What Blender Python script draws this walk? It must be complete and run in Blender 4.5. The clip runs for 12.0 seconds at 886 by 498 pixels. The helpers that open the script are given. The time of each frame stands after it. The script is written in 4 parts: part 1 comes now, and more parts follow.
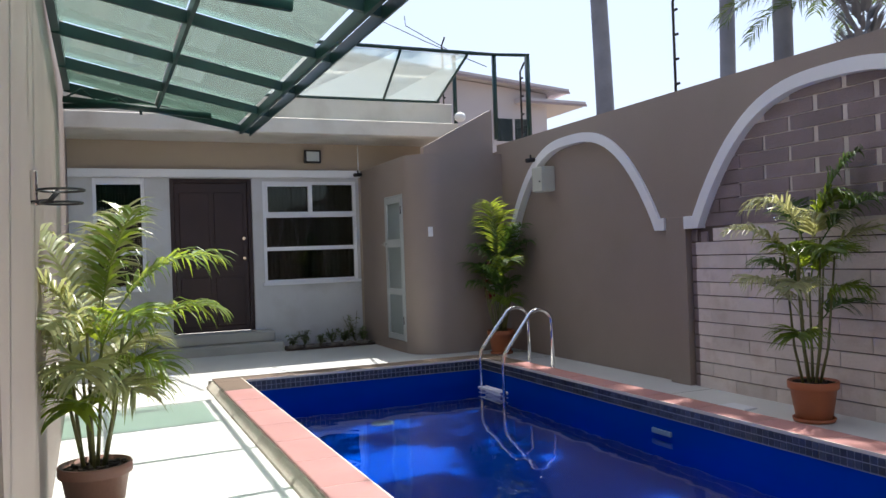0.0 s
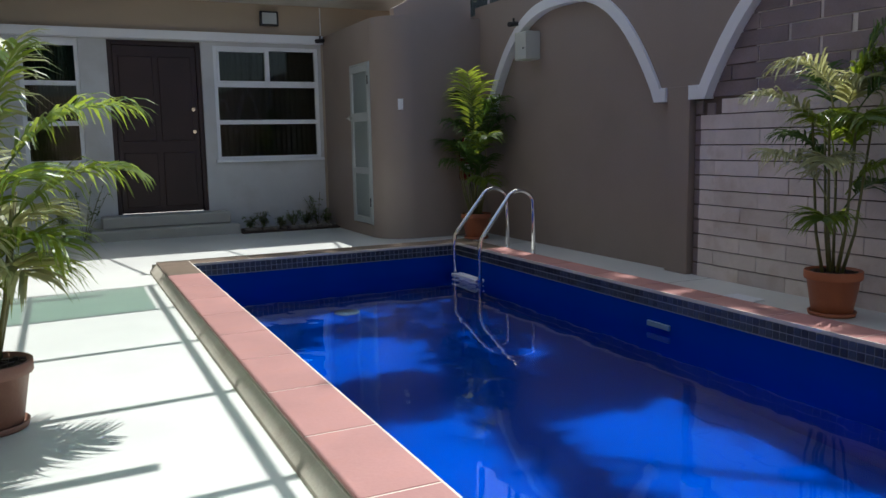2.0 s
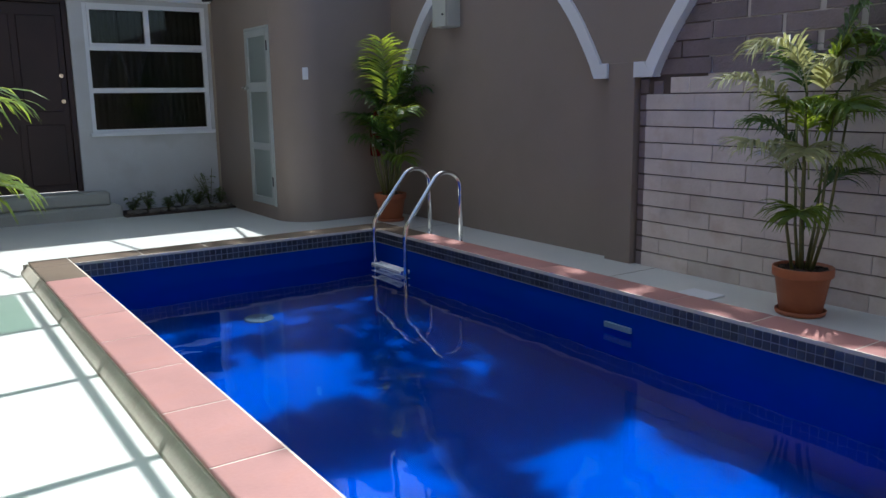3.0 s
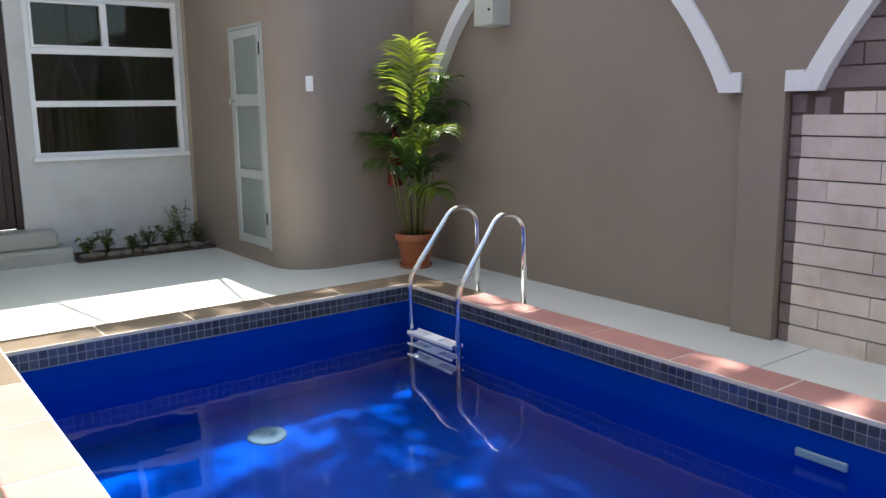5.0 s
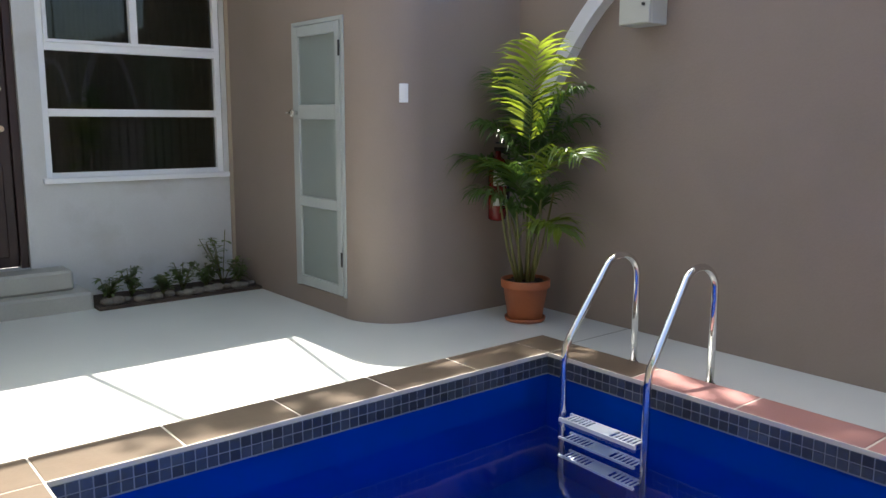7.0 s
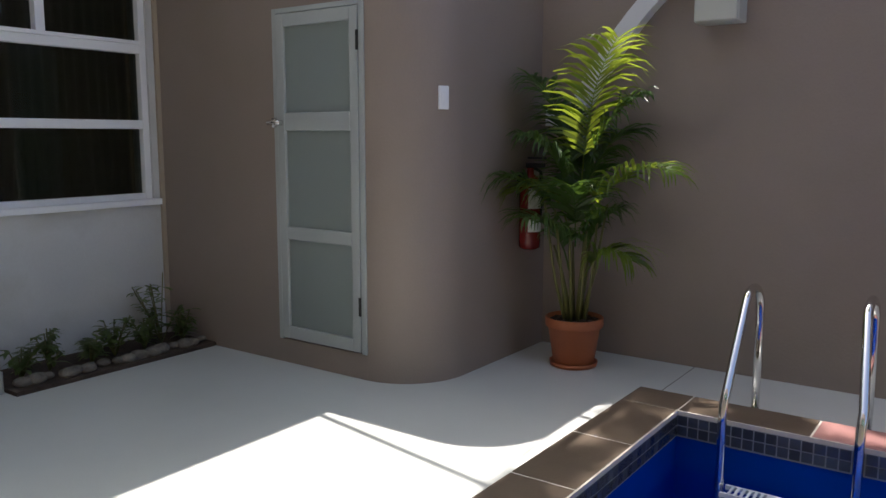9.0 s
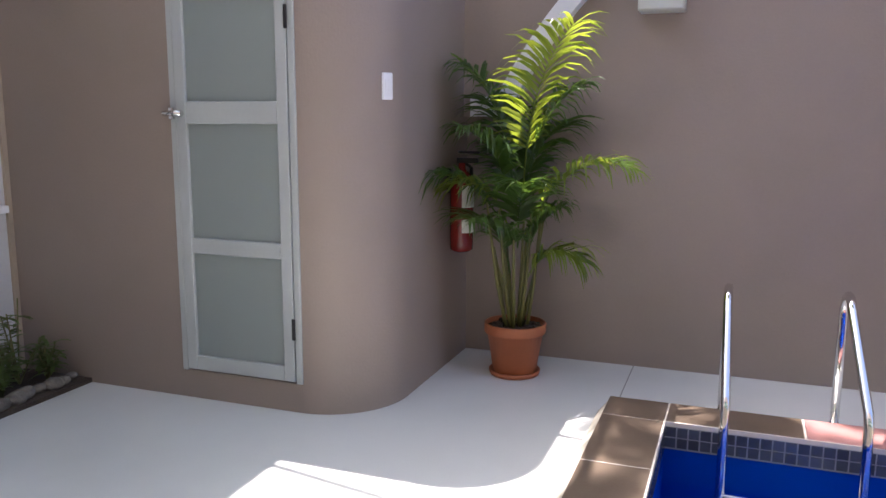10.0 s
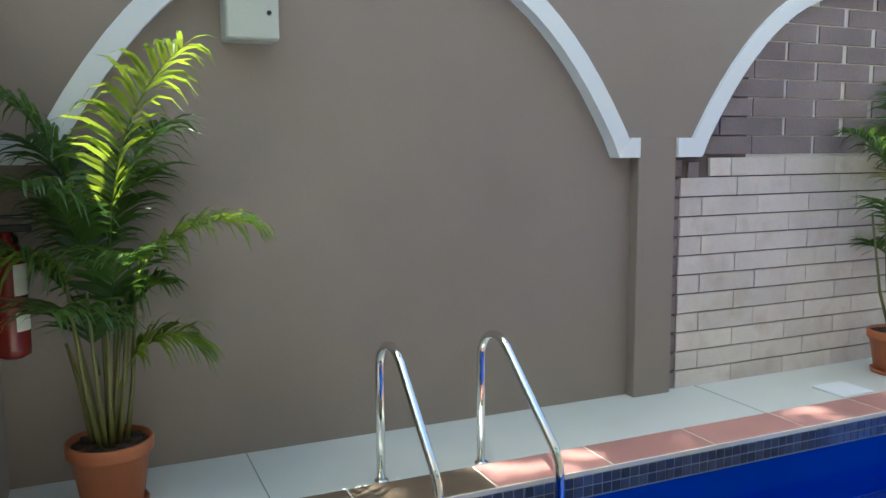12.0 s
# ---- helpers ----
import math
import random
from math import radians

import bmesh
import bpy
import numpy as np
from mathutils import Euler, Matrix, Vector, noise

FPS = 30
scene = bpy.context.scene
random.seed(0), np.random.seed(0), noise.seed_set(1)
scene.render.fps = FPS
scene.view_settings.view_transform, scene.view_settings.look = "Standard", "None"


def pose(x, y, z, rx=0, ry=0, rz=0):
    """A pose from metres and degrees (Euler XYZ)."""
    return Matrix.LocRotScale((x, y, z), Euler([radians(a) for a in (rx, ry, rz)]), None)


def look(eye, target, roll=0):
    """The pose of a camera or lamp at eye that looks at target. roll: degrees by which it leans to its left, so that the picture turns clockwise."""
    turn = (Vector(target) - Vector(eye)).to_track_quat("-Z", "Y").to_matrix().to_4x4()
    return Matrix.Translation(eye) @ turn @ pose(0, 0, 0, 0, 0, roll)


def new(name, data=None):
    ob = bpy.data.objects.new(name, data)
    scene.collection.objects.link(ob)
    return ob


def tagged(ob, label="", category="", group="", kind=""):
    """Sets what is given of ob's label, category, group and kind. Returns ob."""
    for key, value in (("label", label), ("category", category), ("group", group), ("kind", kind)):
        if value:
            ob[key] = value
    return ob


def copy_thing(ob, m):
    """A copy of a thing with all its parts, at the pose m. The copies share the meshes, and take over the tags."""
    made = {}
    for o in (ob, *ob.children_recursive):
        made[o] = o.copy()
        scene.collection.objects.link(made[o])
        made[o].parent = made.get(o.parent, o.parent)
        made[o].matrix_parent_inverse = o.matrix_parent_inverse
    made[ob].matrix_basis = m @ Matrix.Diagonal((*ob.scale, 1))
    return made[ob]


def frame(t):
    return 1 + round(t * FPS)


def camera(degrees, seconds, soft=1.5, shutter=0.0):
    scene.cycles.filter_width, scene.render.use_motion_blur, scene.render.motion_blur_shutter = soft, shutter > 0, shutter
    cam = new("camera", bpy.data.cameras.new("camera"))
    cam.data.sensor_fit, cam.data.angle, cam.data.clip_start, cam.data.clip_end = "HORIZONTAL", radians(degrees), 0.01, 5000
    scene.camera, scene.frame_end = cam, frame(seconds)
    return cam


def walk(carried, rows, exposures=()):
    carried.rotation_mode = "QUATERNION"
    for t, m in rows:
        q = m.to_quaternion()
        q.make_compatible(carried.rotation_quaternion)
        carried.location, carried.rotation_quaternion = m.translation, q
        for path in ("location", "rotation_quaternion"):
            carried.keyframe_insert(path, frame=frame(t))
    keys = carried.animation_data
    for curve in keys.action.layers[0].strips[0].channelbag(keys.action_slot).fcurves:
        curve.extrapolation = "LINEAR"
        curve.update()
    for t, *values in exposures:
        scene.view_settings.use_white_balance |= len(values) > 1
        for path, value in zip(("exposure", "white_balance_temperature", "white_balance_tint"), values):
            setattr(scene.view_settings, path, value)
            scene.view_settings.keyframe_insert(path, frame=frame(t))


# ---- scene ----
cam = camera(58.0, 12.0)
PATH = [
    (0, (-4.134, -8.563, 1.382), (-3.345, -6.725, 1.394), -2.0),
    (0.5, (-4.131, -8.509, 1.422), (-3.371, -6.663, 1.537), -0.6),
    (1, (-4.098, -8.463, 1.322), (-3.383, -6.595, 1.344), 0.6),
    (1.5, (-3.867, -8.078, 1.217), (-3.089, -6.243, 1.049), 0.9),
    (2, (-3.834, -7.747, 1.237), (-2.985, -5.957, 0.968), -1.1),
    (2.5, (-3.784, -7.362, 1.35), (-2.832, -5.636, 1.015), -0.5),
    (3, (-3.852, -6.91, 1.403), (-2.751, -5.283, 1.031), -0.8),
    (5, (-3.417, -4.981, 1.479), (-2.229, -3.411, 1.127), -0.7),
    (5.5, (-3.476, -4.533, 1.427), (-2.196, -3.025, 1.131), 1.5),
    (6, (-3.446, -4.099, 1.491), (-2.153, -2.604, 1.185), -0.1),
    (6.5, (-3.379, -3.645, 1.503), (-2.157, -2.095, 1.183), -0.0),
    (8.5, (-3.744, -1.734, 1.504), (-2.218, -0.476, 1.204), 0.6),
    (9, (-3.767, -1.264, 1.471), (-2.155, -0.114, 1.191), 0.1),
    (9.5, (-3.724, -0.782, 1.51), (-2.002, 0.204, 1.262), 1.5),
    (10, (-3.713, -0.261, 1.539), (-1.862, 0.424, 1.212), 0.2),
    (10.5, (-3.545, 0.113, 1.504), (-1.638, 0.627, 1.19), -0.5),
    (11, (-3.396, 0.503, 1.51), (-1.408, 0.492, 1.294), 0.4),
    (11.5, (-3.255, 0.808, 1.516), (-1.319, 0.376, 1.261), -1.8),
    (12, (-2.957, 0.943, 1.592), (-1.139, 0.146, 1.347), -0.4),
]
EXPOSURES = [(0.0, 0.62, 6250, 14), (0.5, 0.5, 6300, 18), (1.0, 0.12, 6400, 14), (1.5, -0.05, 6350, 12), (2.0, 0.0, 6000, 10), (3.0, 0.25, 5750, 8), (5.0, 1.4, 6450, 8), (6.0, 1.45, 6400, 10), (6.5, 1.35, 6400, 8), (8.5, 0.88, 6350, 16), (9.0, 0.6, 6350, 14), (9.5, 0.75, 6300, 14), (10.0, 1.6, 6300, 22), (10.5, 1.45, 6300, 18), (11.0, 1.45, 6200, 16), (11.5, 1.45, 6200, -5), (12.0, 1.55, 6050, -5)]
walk(cam, [(t, look(e, g, r)) for t, e, g, r in PATH], EXPOSURES)

# ---------- world, sun, exposure ----------
SUN = Vector((0.20, 0.33, 1.0)).normalized()
world = bpy.data.worlds.new("world")
scene.world = world
world.use_nodes = True
wn = world.node_tree.nodes
sky = wn.new("ShaderNodeTexSky")
sky.sky_type = "NISHITA"
sky.sun_disc = False
sky.sun_elevation = math.asin(SUN.z)
sky.sun_rotation = math.atan2(SUN.x, SUN.y)
sky.air_density, sky.dust_density, sky.ozone_density = 1.0, 3.5, 1.0
world.node_tree.links.new(sky.outputs[0], wn["Background"].inputs[0])
wn["Background"].inputs[1].default_value = 0.15
sun = new("sun", bpy.data.lights.new("sun", "SUN"))
sun.data.energy, sun.data.angle, sun.data.color = 5.0, radians(0.5), (1.0, 0.95, 0.86)
sun.rotation_mode = "QUATERNION"
sun.rotation_quaternion = SUN.to_track_quat("Z", "Y")
scene.view_settings.exposure = 0.9


# ---------- materials ----------
def mat(name, color, rough=0.7, metal=0.0, vary=0.12, scale=6.0, bump=0.15, bump_scale=60.0, stain=None, spec=0.5, per_object=0.0, per_island=0.0):
    """A surface with grain at two scales; stain: a second colour in soft patches."""
    m = bpy.data.materials.new(name)
    m.use_nodes = True
    nt = m.node_tree
    n, l = nt.nodes, nt.links
    b = n["Principled BSDF"]
    b.inputs["Roughness"].default_value = rough
    b.inputs["Metallic"].default_value = metal
    b.inputs["Specular IOR Level"].default_value = spec
    geo = n.new("ShaderNodeNewGeometry")
    n1 = n.new("ShaderNodeTexNoise")
    n1.inputs["Scale"].default_value, n1.inputs["Detail"].default_value = scale * 0.25, 5
    n2 = n.new("ShaderNodeTexNoise")
    n2.inputs["Scale"].default_value, n2.inputs["Detail"].default_value = bump_scale, 3
    l.new(geo.outputs["Position"], n1.inputs["Vector"])
    l.new(geo.outputs["Position"], n2.inputs["Vector"])
    ramp = n.new("ShaderNodeMapRange")
    ramp.inputs["From Min"].default_value, ramp.inputs["From Max"].default_value = 0.3, 0.7
    ramp.inputs["To Min"].default_value, ramp.inputs["To Max"].default_value = 1 - vary, 1 + vary
    l.new(n1.outputs["Fac"], ramp.inputs["Value"])
    fine = n.new("ShaderNodeMapRange")
    fine.inputs["To Min"].default_value, fine.inputs["To Max"].default_value = 1 - vary * 0.6, 1 + vary * 0.6
    l.new(n2.outputs["Fac"], fine.inputs["Value"])
    mul = n.new("ShaderNodeMath")
    mul.operation = "MULTIPLY"
    l.new(ramp.outputs[0], mul.inputs[0])
    l.new(fine.outputs[0], mul.inputs[1])
    val = mul.outputs[0]
    for amount, source in ((per_object, "object"), (per_island, "island")):
        if amount:
            if source == "object":
                o = n.new("ShaderNodeObjectInfo")
                out = o.outputs["Random"]
            else:
                out = geo.outputs["Random Per Island"]
            r = n.new("ShaderNodeMapRange")
            r.inputs["To Min"].default_value, r.inputs["To Max"].default_value = 1 - amount, 1 + amount
            l.new(out, r.inputs["Value"])
            k = n.new("ShaderNodeMath")
            k.operation = "MULTIPLY"
            l.new(val, k.inputs[0])
            l.new(r.outputs[0], k.inputs[1])
            val = k.outputs[0]
    base = n.new("ShaderNodeMix")
    base.data_type = "RGBA"
    base.inputs["A"].default_value = (*color, 1)
    base.inputs["B"].default_value = (*(stain or color), 1)
    n3 = n.new("ShaderNodeTexNoise")
    n3.inputs["Scale"].default_value, n3.inputs["Detail"].default_value = scale * 0.5, 8
    l.new(geo.outputs["Position"], n3.inputs["Vector"])
    r3 = n.new("ShaderNodeMapRange")
    r3.inputs["From Min"].default_value, r3.inputs["From Max"].default_value = 0.5, 0.72
    l.new(n3.outputs["Fac"], r3.inputs["Value"])
    l.new(r3.outputs[0], base.inputs["Factor"])
    vm = n.new("ShaderNodeVectorMath")
    vm.operation = "SCALE"
    l.new(base.outputs["Result"], vm.inputs[0])
    l.new(val, vm.inputs["Scale"])
    l.new(vm.outputs[0], b.inputs["Base Color"])
    if bump:
        bp = n.new("ShaderNodeBump")
        bp.inputs["Strength"].default_value, bp.inputs["Distance"].default_value = bump, 0.01
        l.new(n2.outputs["Fac"], bp.inputs["Height"])
        l.new(bp.outputs[0], b.inputs["Normal"])
    return m


def glass_mat(name, color, rough=0.0, ior=1.45):
    m = bpy.data.materials.new(name)
    m.use_nodes = True
    b = m.node_tree.nodes["Principled BSDF"]
    b.inputs["Base Color"].default_value = (*color, 1)
    b.inputs["Roughness"].default_value = rough
    b.inputs["IOR"].default_value = ior
    b.inputs["Transmission Weight"].default_value = 1.0
    return m


def pane_mat(name, color, rough=0.02, frost=0.0, film=(0.5, 0.6, 0.55)):
    """Thin glass: it lets the light straight through in its tint, mirrors by Fresnel and, where dusty, scatters some of it."""
    m = bpy.data.materials.new(name)
    m.use_nodes = True
    n, l = m.node_tree.nodes, m.node_tree.links
    n.remove(n["Principled BSDF"])
    t, g, d, f = n.new("ShaderNodeBsdfTransparent"), n.new("ShaderNodeBsdfGlossy"), n.new("ShaderNodeBsdfTranslucent"), n.new("ShaderNodeFresnel")
    d2 = n.new("ShaderNodeBsdfDiffuse")
    t.inputs[0].default_value = (*color, 1)
    d.inputs[0].default_value = (*film, 1)
    d2.inputs[0].default_value = (*film, 1)
    g.inputs["Roughness"].default_value = rough
    half = n.new("ShaderNodeMixShader")
    l.new(d.outputs[0], half.inputs[1])
    l.new(d2.outputs[0], half.inputs[2])
    a, c = n.new("ShaderNodeMixShader"), n.new("ShaderNodeMixShader")
    a.inputs[0].default_value = frost
    l.new(t.outputs[0], a.inputs[1])
    l.new(half.outputs[0], a.inputs[2])
    l.new(f.outputs[0], c.inputs[0])
    l.new(a.outputs[0], c.inputs[1])
    l.new(g.outputs[0], c.inputs[2])
    l.new(c.outputs[0], n["Material Output"].inputs["Surface"])
    return m


def leaf_mat(name, color, back):
    m = mat(name, color, rough=0.35, vary=0.25, scale=20, bump=0.1, per_island=0.25)
    n, l = m.node_tree.nodes, m.node_tree.links
    tr = n.new("ShaderNodeBsdfTranslucent")
    tr.inputs[0].default_value = (*back, 1)
    mx = n.new("ShaderNodeMixShader")
    mx.inputs[0].default_value = 0.45
    l.new(n["Principled BSDF"].outputs[0], mx.inputs[1])
    l.new(tr.outputs[0], mx.inputs[2])
    l.new(mx.outputs[0], n["Material Output"].inputs["Surface"])
    return m


M = dict(
    wall=mat("taupe_paint", (0.285, 0.232, 0.20), 0.5, vary=0.06, scale=3, bump=0.15, bump_scale=70, stain=(0.255, 0.21, 0.178)),
    beige=mat("beige_paint", (0.40, 0.33, 0.25), 0.6, vary=0.05, scale=3, bump=0.1, bump_scale=90),
    left=mat("weathered_beige_paint", (0.29, 0.235, 0.20), 0.6, vary=0.08, scale=4, bump=0.15, bump_scale=80),
    white=mat("white_paint", (0.80, 0.82, 0.84), 0.45, vary=0.04, scale=4, bump=0.06),
    offwhite=mat("grey_white_paint", (0.56, 0.57, 0.57), 0.6, vary=0.08, scale=4, bump=0.08, stain=(0.44, 0.44, 0.42)),
    fascia=mat("fascia_paint", (0.62, 0.60, 0.54), 0.6, vary=0.08, scale=3, stain=(0.46, 0.43, 0.37)),
    deck=mat("pale_terrazzo", (0.66, 0.67, 0.63), 0.35, vary=0.07, scale=3, bump=0.05, bump_scale=160, stain=(0.60, 0.61, 0.57)),
    step=mat("worn_concrete_step", (0.40, 0.40, 0.36), 0.6, vary=0.12, scale=4, bump=0.1, stain=(0.33, 0.33, 0.29)),
    joint=mat("deck_joint", (0.30, 0.29, 0.26), 0.8),
    curb=mat("curb_mortar", (0.44, 0.41, 0.34), 0.85, vary=0.15, scale=12, bump=0.3, stain=(0.36, 0.32, 0.26)),
    pink=mat("terracotta_tile", (0.37, 0.182, 0.165), 0.5, vary=0.10, scale=14, bump=0.08, stain=(0.36, 0.17, 0.145), per_object=0.10),
    tan=mat("tan_tile", (0.135, 0.096, 0.064), 0.5, vary=0.14, scale=14, bump=0.08, stain=(0.11, 0.075, 0.048), per_object=0.10),
    grout=mat("white_grout", (0.66, 0.60, 0.52), 0.8),
    mosaic=mat("slate_mosaic", (0.045, 0.052, 0.066), 0.2, vary=0.25, scale=20, bump=0.05, per_object=0.35, per_island=0.35),
    mosaic_grout=mat("mosaic_grout", (0.30, 0.31, 0.31), 0.8),
    pool=mat("blue_pool_lining", (0.0004, 0.044, 0.34), 0.9, vary=0.08, scale=3, bump=0.0, stain=(0.0004, 0.038, 0.30), spec=0.0),
    brick=mat("dark_brick", (0.245, 0.195, 0.205), 0.6, vary=0.18, scale=16, bump=0.5, stain=(0.21, 0.165, 0.165), per_object=0.14),
    mortar=mat("pale_mortar", (0.68, 0.63, 0.60), 0.85, vary=0.15),
    darkjoint=mat("dark_mortar", (0.13, 0.10, 0.088), 0.9),
    block=mat("pale_stone_strip", (0.68, 0.60, 0.56), 0.65, vary=0.10, scale=12, bump=0.4, bump_scale=40, stain=(0.55, 0.46, 0.41), per_object=0.10),
    green=mat("green_steel_paint", (0.008, 0.040, 0.035), 0.35, vary=0.2, scale=10, bump=0.05),
    steel=mat("polished_steel", (0.75, 0.74, 0.72), 0.08, metal=1.0, vary=0.05, bump=0.0),
    drain=mat("grey_blue_plastic", (0.05, 0.10, 0.16), 0.7),
    fitting=mat("water_stained_plastic", (0.20, 0.30, 0.36), 0.5),
    alu=mat("aluminium_frame", (0.45, 0.49, 0.49), 0.4, metal=0.2, vary=0.06, bump=0.02),
    darkwood=mat("dark_brown_door", (0.030, 0.013, 0.011), 0.5, vary=0.2, scale=9, bump=0.1),
    black=mat("black_plastic", (0.015, 0.015, 0.016), 0.4),
    greybox=mat("grey_box", (0.50, 0.52, 0.46), 0.45, vary=0.05),
    pot=mat("terracotta_plastic", (0.40, 0.125, 0.05), 0.5, vary=0.12, scale=10, bump=0.1, stain=(0.32, 0.10, 0.045)),
    oldpot=mat("brown_plastic_pot", (0.26, 0.13, 0.09), 0.55, vary=0.15, scale=10, bump=0.1),
    soil=mat("dark_soil", (0.06, 0.042, 0.03), 0.95, vary=0.4, scale=30, bump=1.0),
    gravel=mat("pot_gravel", (0.13, 0.115, 0.095), 0.9, vary=0.3, scale=60, bump=0.8, per_island=0.3),
    stem=mat("palm_cane", (0.15, 0.15, 0.045), 0.5, vary=0.2, scale=30),
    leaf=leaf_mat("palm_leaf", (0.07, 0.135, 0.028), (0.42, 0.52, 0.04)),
    # paler copy of the palm leaf, with sunlight and gloss put into its colour
    paleleaf=leaf_mat("sunlit_palm_leaf", (0.36, 0.38, 0.20), (0.50, 0.50, 0.20)),
    # darker copy of the palm leaf: shade painted into fronds near the wall
    shadeleaf=leaf_mat("shaded_palm_leaf", (0.055, 0.115, 0.03), (0.14, 0.24, 0.03)),
    darkleaf=leaf_mat("bush_leaf", (0.045, 0.085, 0.02), (0.12, 0.17, 0.03)),
    bushleaf=leaf_mat("shrub_leaf", (0.10, 0.15, 0.05), (0.20, 0.28, 0.06)),
    trunk=mat("grey_palm_trunk", (0.23, 0.235, 0.27), 0.8, vary=0.2, scale=6, bump=0.4),
    red=mat("red_enamel", (0.17, 0.012, 0.010), 0.25),
    label=mat("white_label", (0.7, 0.7, 0.65), 0.5),
    curtain=mat("olive_curtain", (0.16, 0.14, 0.06), 0.9, vary=0.2, scale=8),
    ochre=mat("ochre_curtain", (0.30, 0.19, 0.07), 0.9, vary=0.15, scale=8),
    # room surfaces coloured dark to stand for the unlit interior behind the windows
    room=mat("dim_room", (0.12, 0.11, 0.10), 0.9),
    farwhite=mat("far_white_wall", (0.60, 0.55, 0.56), 0.8, vary=0.08, scale=1),
    rooftile=mat("weathered_roof_edge", (0.36, 0.29, 0.29), 0.8),
    ground=mat("outer_ground", (0.20, 0.17, 0.13), 0.95, vary=0.2, scale=1),
    window_glass=pane_mat("window_glass", (0.45, 0.50, 0.46), 0.01),
    canopy_glass=pane_mat("green_canopy_glass", (0.62, 0.88, 0.80), 0.05, frost=0.30, film=(0.62, 0.82, 0.75)),
    clear_glass=pane_mat("pale_canopy_glass", (0.78, 0.93, 0.88), 0.03, frost=0.38, film=(0.7, 0.8, 0.78)),
    dusty_canopy_glass=pane_mat("dusty_green_canopy_glass", (0.62, 0.80, 0.68), 0.05, frost=0.28, film=(0.62, 0.82, 0.75)),
    frosted=pane_mat("frosted_door_glass", (0.25, 0.32, 0.33), 0.25, frost=0.88, film=(0.52, 0.60, 0.59)),
)


def water_mat():
    m = glass_mat("clear_water", (0.80, 0.93, 1.0), 0.0, 1.33)
    m.node_tree.nodes["Principled BSDF"].inputs["Specular IOR Level"].default_value = 0.13
    n, l = m.node_tree.nodes, m.node_tree.links
    geo, a, bp = n.new("ShaderNodeNewGeometry"), n.new("ShaderNodeTexNoise"), n.new("ShaderNodeBump")
    a.inputs["Scale"].default_value, a.inputs["Detail"].default_value = 2.2, 2
    bp.inputs["Strength"].default_value, bp.inputs["Distance"].default_value = 0.22, 0.02
    l.new(geo.outputs["Position"], a.inputs["Vector"])
    l.new(a.outputs["Fac"], bp.inputs["Height"])
    l.new(bp.outputs[0], n["Principled BSDF"].inputs["Normal"])
    return m


M["water"] = water_mat()


# ---------- mesh helpers ----------
def box(bm, x0, x1, y0, y1, z0, z1, bevel=0.0):
    v = [bm.verts.new((x, y, z)) for x in (x0, x1) for y in (y0, y1) for z in (z0, z1)]
    fs = [bm.faces.new([v[i] for i in q]) for q in ((0, 1, 3, 2), (4, 6, 7, 5), (0, 4, 5, 1), (2, 3, 7, 6), (0, 2, 6, 4), (1, 5, 7, 3))]
    if bevel:
        es = {e for f in fs for e in f.edges}
        bmesh.ops.bevel(bm, geom=list(es), offset=bevel, segments=1, affect="EDGES")


def prism(bm, outline, axis, a, b):
    """Extrude a closed outline of (u, v) along an axis from a to b."""
    def at(u, v, w):
        return {"x": (w, u, v), "y": (u, w, v), "z": (u, v, w)}[axis]
    lo = [bm.verts.new(at(u, v, a)) for u, v in outline]
    hi = [bm.verts.new(at(u, v, b)) for u, v in outline]
    k = len(outline)
    bm.faces.new(lo)
    bm.faces.new(hi[::-1])
    for i in range(k):
        bm.faces.new((lo[i], hi[i], hi[(i + 1) % k], lo[(i + 1) % k]))


def tube(bm, pts, r, sides=10, r_end=None, cap=True):
    pts = [Vector(p) for p in pts]
    rings = []
    side = None
    for i, p in enumerate(pts):
        d = (pts[min(i + 1, len(pts) - 1)] - pts[max(i - 1, 0)]).normalized()
        if side is None:
            side = d.orthogonal().normalized()
        side = (side - d * side.dot(d)).normalized()
        up = d.cross(side)
        rr = r if r_end is None else r + (r_end - r) * i / (len(pts) - 1)
        rings.append([bm.verts.new(p + (side * math.cos(t) + up * math.sin(t)) * rr) for t in (2 * math.pi * j / sides for j in range(sides))])
    for a, b in zip(rings, rings[1:]):
        for j in range(sides):
            f = bm.faces.new((a[j], a[(j + 1) % sides], b[(j + 1) % sides], b[j]))
            f.smooth = True
    if cap:
        bm.faces.new(rings[0][::-1])
        bm.faces.new(rings[-1])


def lathe(bm, profile, centre=(0, 0), sides=28):
    rings = [[bm.verts.new((centre[0] + r * math.cos(t), centre[1] + r * math.sin(t), z)) for t in (2 * math.pi * j / sides for j in range(sides))] for r, z in profile]
    for a, b in zip(rings, rings[1:]):
        for j in range(sides):
            f = bm.faces.new((a[j], a[(j + 1) % sides], b[(j + 1) % sides], b[j]))
            f.smooth = True
    bm.faces.new(rings[0][::-1])
    bm.faces.new(rings[-1])


def mesh(name, bm, material, smooth=False):
    bmesh.ops.recalc_face_normals(bm, faces=bm.faces)
    me = bpy.data.meshes.new(name)
    if smooth:
        for f in bm.faces:
            f.smooth = True
    bm.to_mesh(me)
    bm.free()
    me.materials.append(M[material])
    return me


def part(name, bm, material, parent=None, label="", smooth=False):
    ob = new(name, mesh(name, bm, material, smooth))
    ob.parent = parent
    return tagged(ob, label)


def boxes(name, material, parent, dims, bevel=0.0, label=""):
    bm = bmesh.new()
    for d in dims:
        box(bm, *d, bevel)
    return part(name, bm, material, parent, label)


